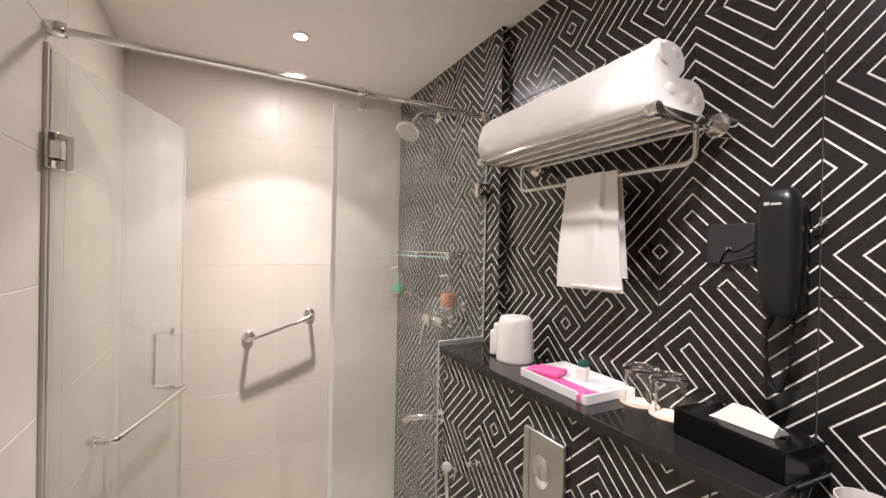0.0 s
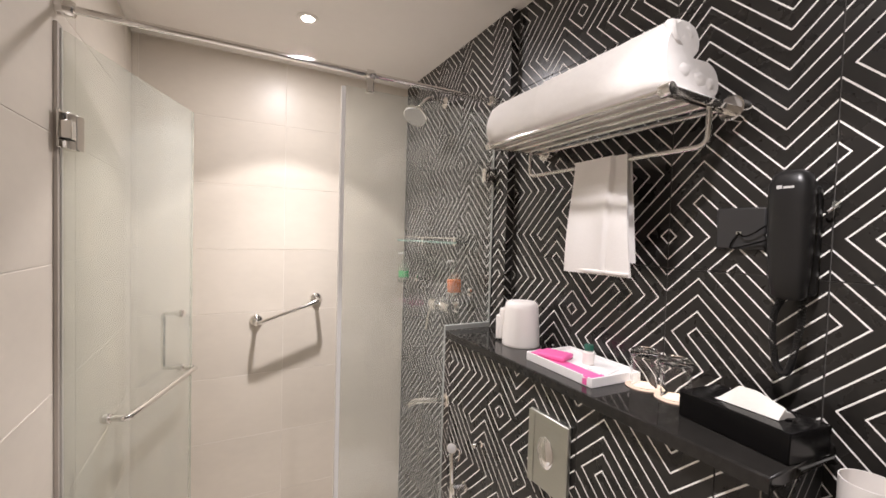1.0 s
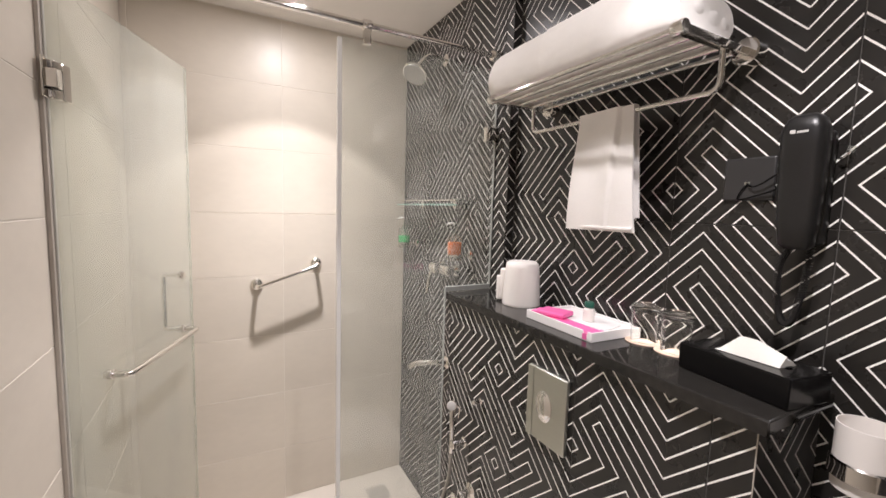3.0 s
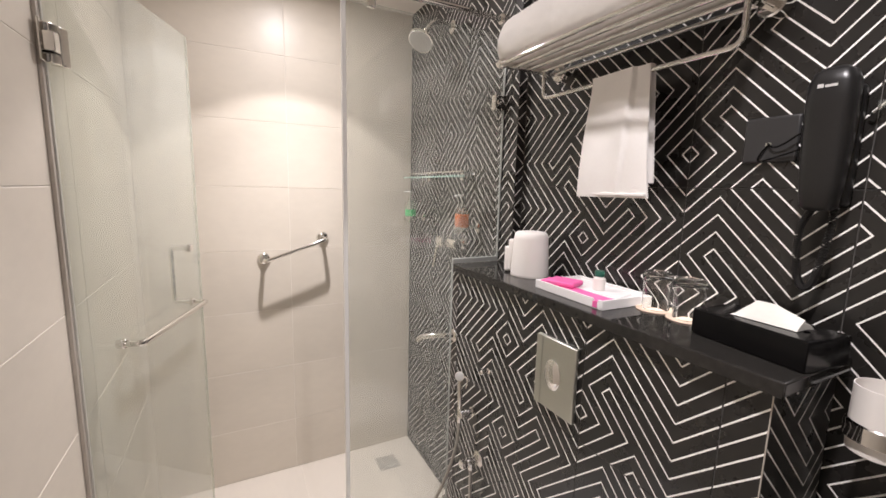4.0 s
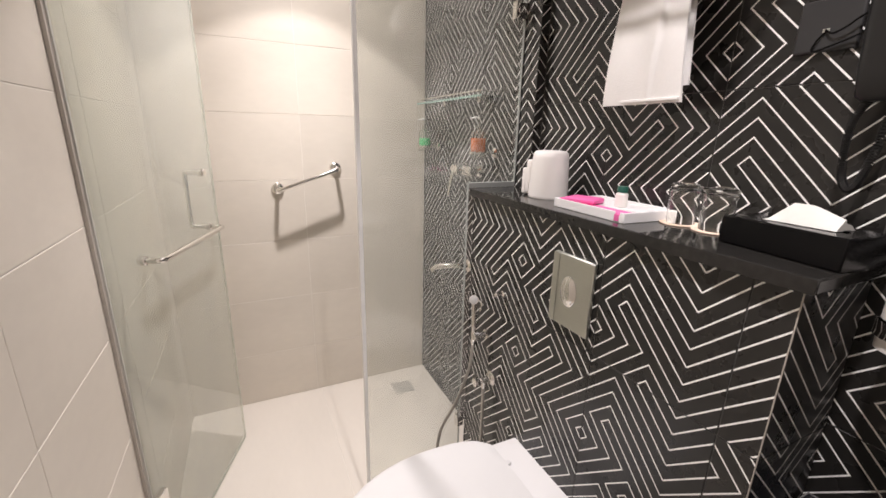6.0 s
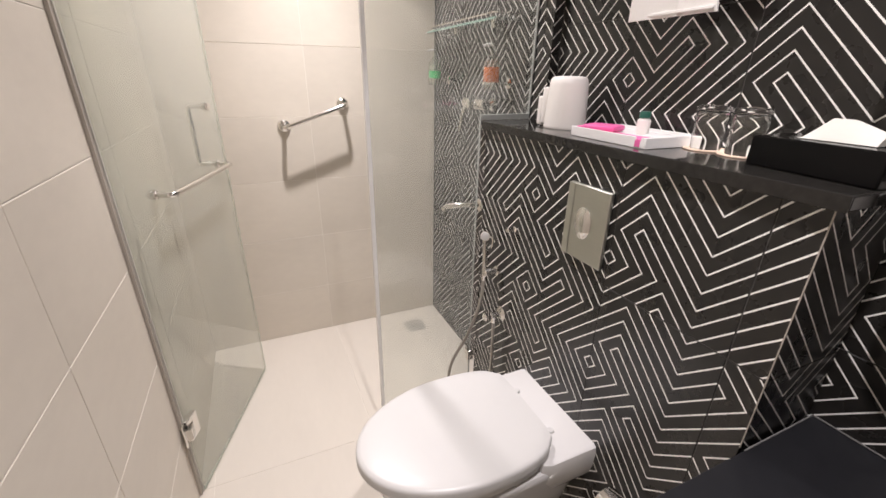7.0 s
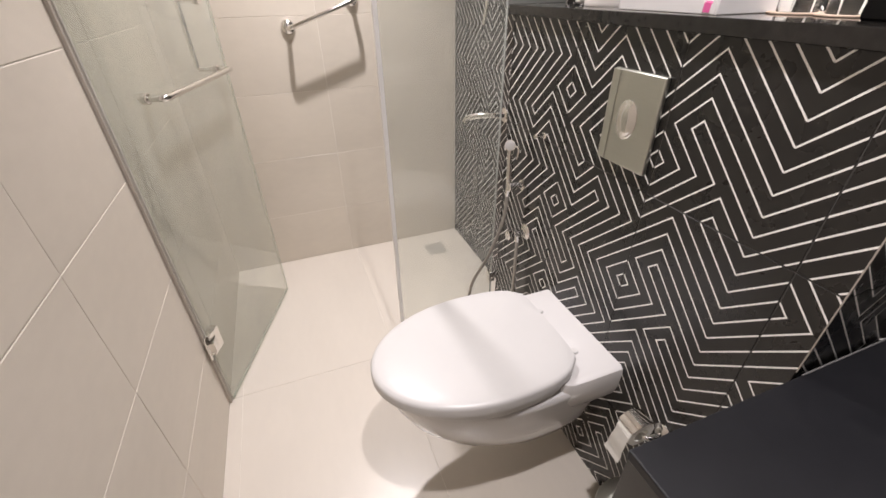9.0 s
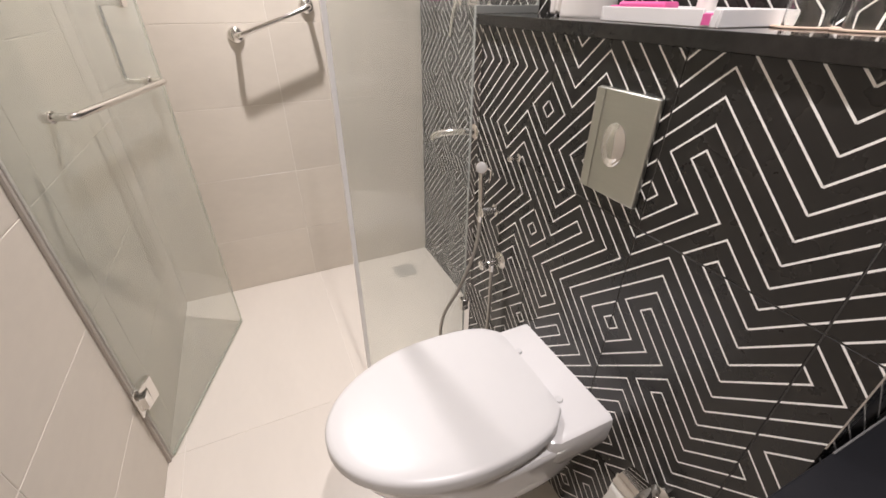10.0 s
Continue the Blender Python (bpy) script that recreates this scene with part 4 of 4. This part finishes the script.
def shower_head():
    s = thing("overhead_shower", (X_SHOWER, 1.73, 2.235), "round shower head on a chrome wall arm", "shower head")
    part("rosette", lathe(bmesh.new(), [(0.028, -0.0005), (0.028, -0.005), (0.014, -0.012)], 26, "x"), CHROME, s)
    part("arm", tube(bmesh.new(), spline([(-0.008, 0, 0), (-0.06, -0.01, 0.004), (-0.11, -0.025, -0.012), (-0.155, -0.045, -0.06)]), 0.010), CHROME, s)
    bm = lathe(bmesh.new(), [(0.012, 0.055), (0.02, 0.04), (0.05, 0.012), (0.056, 0.004), (0.055, -0.002), (0.05, -0.004)], 32)
    bmesh.ops.transform(bm, matrix=pose(-0.18, -0.055, -0.105, -18, 32, 0), verts=bm.verts)
    head = part("head", bm, CHROME, s)
    bm = lathe(bmesh.new(), [(0.049, -0.0065), (0.05, -0.0042)], 32)
    bmesh.ops.transform(bm, matrix=pose(-0.18, -0.055, -0.105, -18, 32, 0), verts=bm.verts)
    part("nozzle_face", bm, PLASTIC, head, "pale nozzle face")


shower_head()


def glass_shelf():
    s = thing("glass_shelf", (X_SHOWER, 1.39, 1.575), "clear glass shower shelf on chrome brackets", "shelf")
    part("pane", boxed((-0.115, 0, 0), (-0.012, 0.62, 0.007), 0.001), PANEL_GLASS, s, smooth=False)
    part("front_edge", boxed((-0.118, 0, 0.0), (-0.1155, 0.62, 0.007)), material("green_glass_edge", (0.25, 0.36, 0.31), 0.15, vary=0.05), s, "pale green glass edge")
    for y in (0.13, 0.45):
        part("bracket", boxed((-0.055, y - 0.012, -0.012), (-0.0005, y + 0.012, 0.02), 0.004, 3), CHROME, s)
    part("guard_rail", tube(bmesh.new(), rounded([(-0.006, 0.02, 0.022), (-0.11, 0.02, 0.022), (-0.11, 0.60, 0.022), (-0.006, 0.60, 0.022)], 0.015), 0.0032, 8), CHROME, s)


glass_shelf()


def dispenser(y, z, liquid, colour):
    d = thing("soap_dispenser", (X_SHOWER - 0.08, y, z), f"clear pump bottle of {colour} soap in a chrome holder", "soap dispenser", "pump bottles in the shower")
    part("bottle", lathe(bmesh.new(), [(0.027, -0.055), (0.031, -0.052), (0.031, 0.035), (0.026, 0.045), (0.012, 0.05)], 28), CLEAR_PLASTIC, d)
    part("liquid", lathe(bmesh.new(), [(0.026, -0.028 if colour == "orange" else -0.025), (0.0285, -0.025), (0.0285, 0.022 if colour == "orange" else 0.006), (0.027, 0.0225 if colour == "orange" else 0.007)], 28), liquid, d, f"{colour} liquid soap")
    pump = part("pump", lathe(bmesh.new(), [(0.013, 0.0505), (0.013, 0.064), (0.005, 0.066), (0.005, 0.09), (0.009, 0.092), (0.009, 0.102)], 18), CLEAR_PLASTIC, d)
    part("nozzle", tube(bmesh.new(), spline([(0, 0, 0.097), (-0.012, 0.01, 0.099), (-0.026, 0.022, 0.094)]), 0.004, 8), PLASTIC, pump)
    part("holder_ring", lathe(bmesh.new(), [(0.0318, -0.037), (0.0345, -0.036), (0.0345, -0.028), (0.0318, -0.027)], 28, caps=False), CHROME, d)
    part("wall_arm", tube(bmesh.new(), [(0.033, 0.0, -0.032), (0.068, -0.012, -0.032)], 0.006), CHROME, d)
    part("rosette", lathe(bmesh.new(), [(0.012, 0.064), (0.02, 0.068), (0.02, 0.0795)], 22, "x", (0, -0.012, -0.032)), CHROME, d)


dispenser(1.462, 1.405, ORANGE_LIQ, "orange")
dispenser(2.00, 1.41, GREEN_LIQ, "green")


def mixer():
    m = thing("shower_mixer", (X_SHOWER, 1.64, 1.29), "chrome single-lever shower mixer on the wall", "mixer")
    for y in (-0.065, 0.065):
        part("rosette", lathe(bmesh.new(), [(0.03, -0.0005), (0.03, -0.006), (0.02, -0.018), (0.014, -0.03)], 26, "x", (0, y, 0)), CHROME, m)
    part("body", lathe(bmesh.new(), [(0.018, -0.09), (0.023, -0.085), (0.024, 0.0), (0.023, 0.085), (0.018, 0.09)], 24, "y", (-0.045, 0, 0)), CHROME, m)
    part("cartridge", lathe(bmesh.new(), [(0.022, -0.04), (0.024, -0.06), (0.022, -0.085), (0.012, -0.092)], 24, "x"), CHROME, m)
    part("lever", tube(bmesh.new(), spline([(-0.08, 0, 0.005), (-0.095, 0.01, -0.03), (-0.105, 0.02, -0.11)]), lambda t: 0.011 - 0.004 * t), CHROME, m)


mixer()


def bath_spout():
    s = thing("wall_spout", (X_SHOWER, 1.64, 0.845), "chrome wall spout below the shower mixer", "spout")
    part("rosette", lathe(bmesh.new(), [(0.03, -0.0005), (0.03, -0.005), (0.02, -0.012)], 26, "x"), CHROME, s)
    part("pipe", tube(bmesh.new(), spline([(-0.006, 0, 0), (-0.07, 0.03, 0.0), (-0.13, 0.07, -0.012), (-0.15, 0.085, -0.034)]), 0.0135), CHROME, s)


bath_spout()


DRAIN = material("light_steel", (0.62, 0.60, 0.56), 0.4, metal=0.6, vary=0.05, scale=30)


def floor_drain():
    d = thing("floor_drain", (0.70, 2.02, 0.0), "square steel drain grate in the shower floor", "drain")
    part("frame", boxed((-0.060, -0.058, 0.0005), (0.052, 0.054, 0.0025), 0.0006), DRAIN, d)
    for k in range(7):
        x = -0.042 + 0.014 * k
        part("bar", boxed((x - 0.004, -0.046, 0.0027), (x + 0.004, 0.046, 0.0042), 0.0006), DRAIN, d)


floor_drain()

bracket = thing("glass_bracket", (0.70, Y_GLASS, 0.29), "dark chrome clamp holding the glass panel", "bracket")
part("clamp", boxed((-0.022, -0.014, -0.024), (0.0065, 0.014, 0.024), 0.003), CHROME, bracket)

bracket = thing("glass_bracket", (0.868, Y_GLASS, 1.841), "square chrome clamp fixing glass to the wall", "bracket")
part("clamp", boxed((-0.024, -0.012, -0.027), (0.024, 0.012, 0.027), 0.003), CHROME, bracket)
part("screw_cap", lathe(bmesh.new(), [(0.008, -0.0155), (0.009, -0.0145), (0.009, -0.0118)], 18, "y", (-0.006, 0, 0)), CHROME, bracket)

cable = thing("cable_clip", (X_WALL, 0.316, 1.677), "small clear plastic clip beside the telephone", "clip")
part("body", boxed((-0.011, -0.008, -0.004), (-0.0005, 0.002, 0.008), 0.002), CLEAR_PLASTIC, cable)
part("hook", tube(bmesh.new(), spline([(-0.009, -0.003, -0.003), (-0.013, 0.004, -0.011), (-0.009, 0.010, -0.012)]), 0.0018, 8), CHROME, cable)


# ---- tiles of the walls and the floor ----
plain_tiles(wall_left, BEIGE, lambda s, z, o: (X_LEFT + o, s, z), (Y_REAR, 0.0), (Y_BACK - 0.0005, Z_CEIL - 0.001), (0.86, ROW0 - 0.002), (0.6, ROW), 0.0032)
plain_tiles(wall_back, BEIGE, lambda s, z, o: (s, Y_BACK - o, z), (X_LEFT + 0.0005, 0.0), (X_SHOWER - 0.0005, Z_CEIL - 0.001), (0.24, ROW0), (0.6, ROW), 0.0019)
plain_tiles(floor, FLOOR, lambda s, t, o: (s, t, o), (X_LEFT + 0.0005, Y_REAR), (X_WALL, Y_BACK - 0.0005), (0.262, 0.115), (0.6, 1.2), 0.0012)
pattern_tiles(ledge_wall, lambda s, z, o: (X_FACE - o, s, z), (Y_NEAR + 0.0005, 0.0), (Y_GLASS - 0.0205, Z_SLAB - 0.001), 0.379, 0.933, LEDGE_MAZE)
pattern_tiles(ledge_wall, lambda s, z, o: (X_FACE + 0.0012 + s, Y_NEAR - o, z), (-0.001, 0.0), (X_WALL - X_FACE - 0.003, Z_SLAB - 0.001), 0.0, 0.933, END_MAZE)
pattern_tiles(wall_right, lambda s, z, o: (X_WALL - o, s, z), (Y_REAR, 0.0), (Y_STEP - 0.0005, Z_CEIL - 0.001), 0.318, 1.5435, WALL_MAZE)
pattern_tiles(wall_shower, lambda s, z, o: (X_SHOWER - o, s, z), (Y_STEP + 0.0005, 0.0), (Y_BACK - 0.001, Z_CEIL - 0.001), 1.273, 1.845, WALL_MAZE)
pattern_tiles(wall_shower, lambda s, z, o: (X_SHOWER + 0.0012 + s, Y_STEP - o, z), (-0.001, 0.0), (X_WALL - X_SHOWER - 0.0014, Z_CEIL - 0.001), -0.4, 1.845, WALL_MAZE)
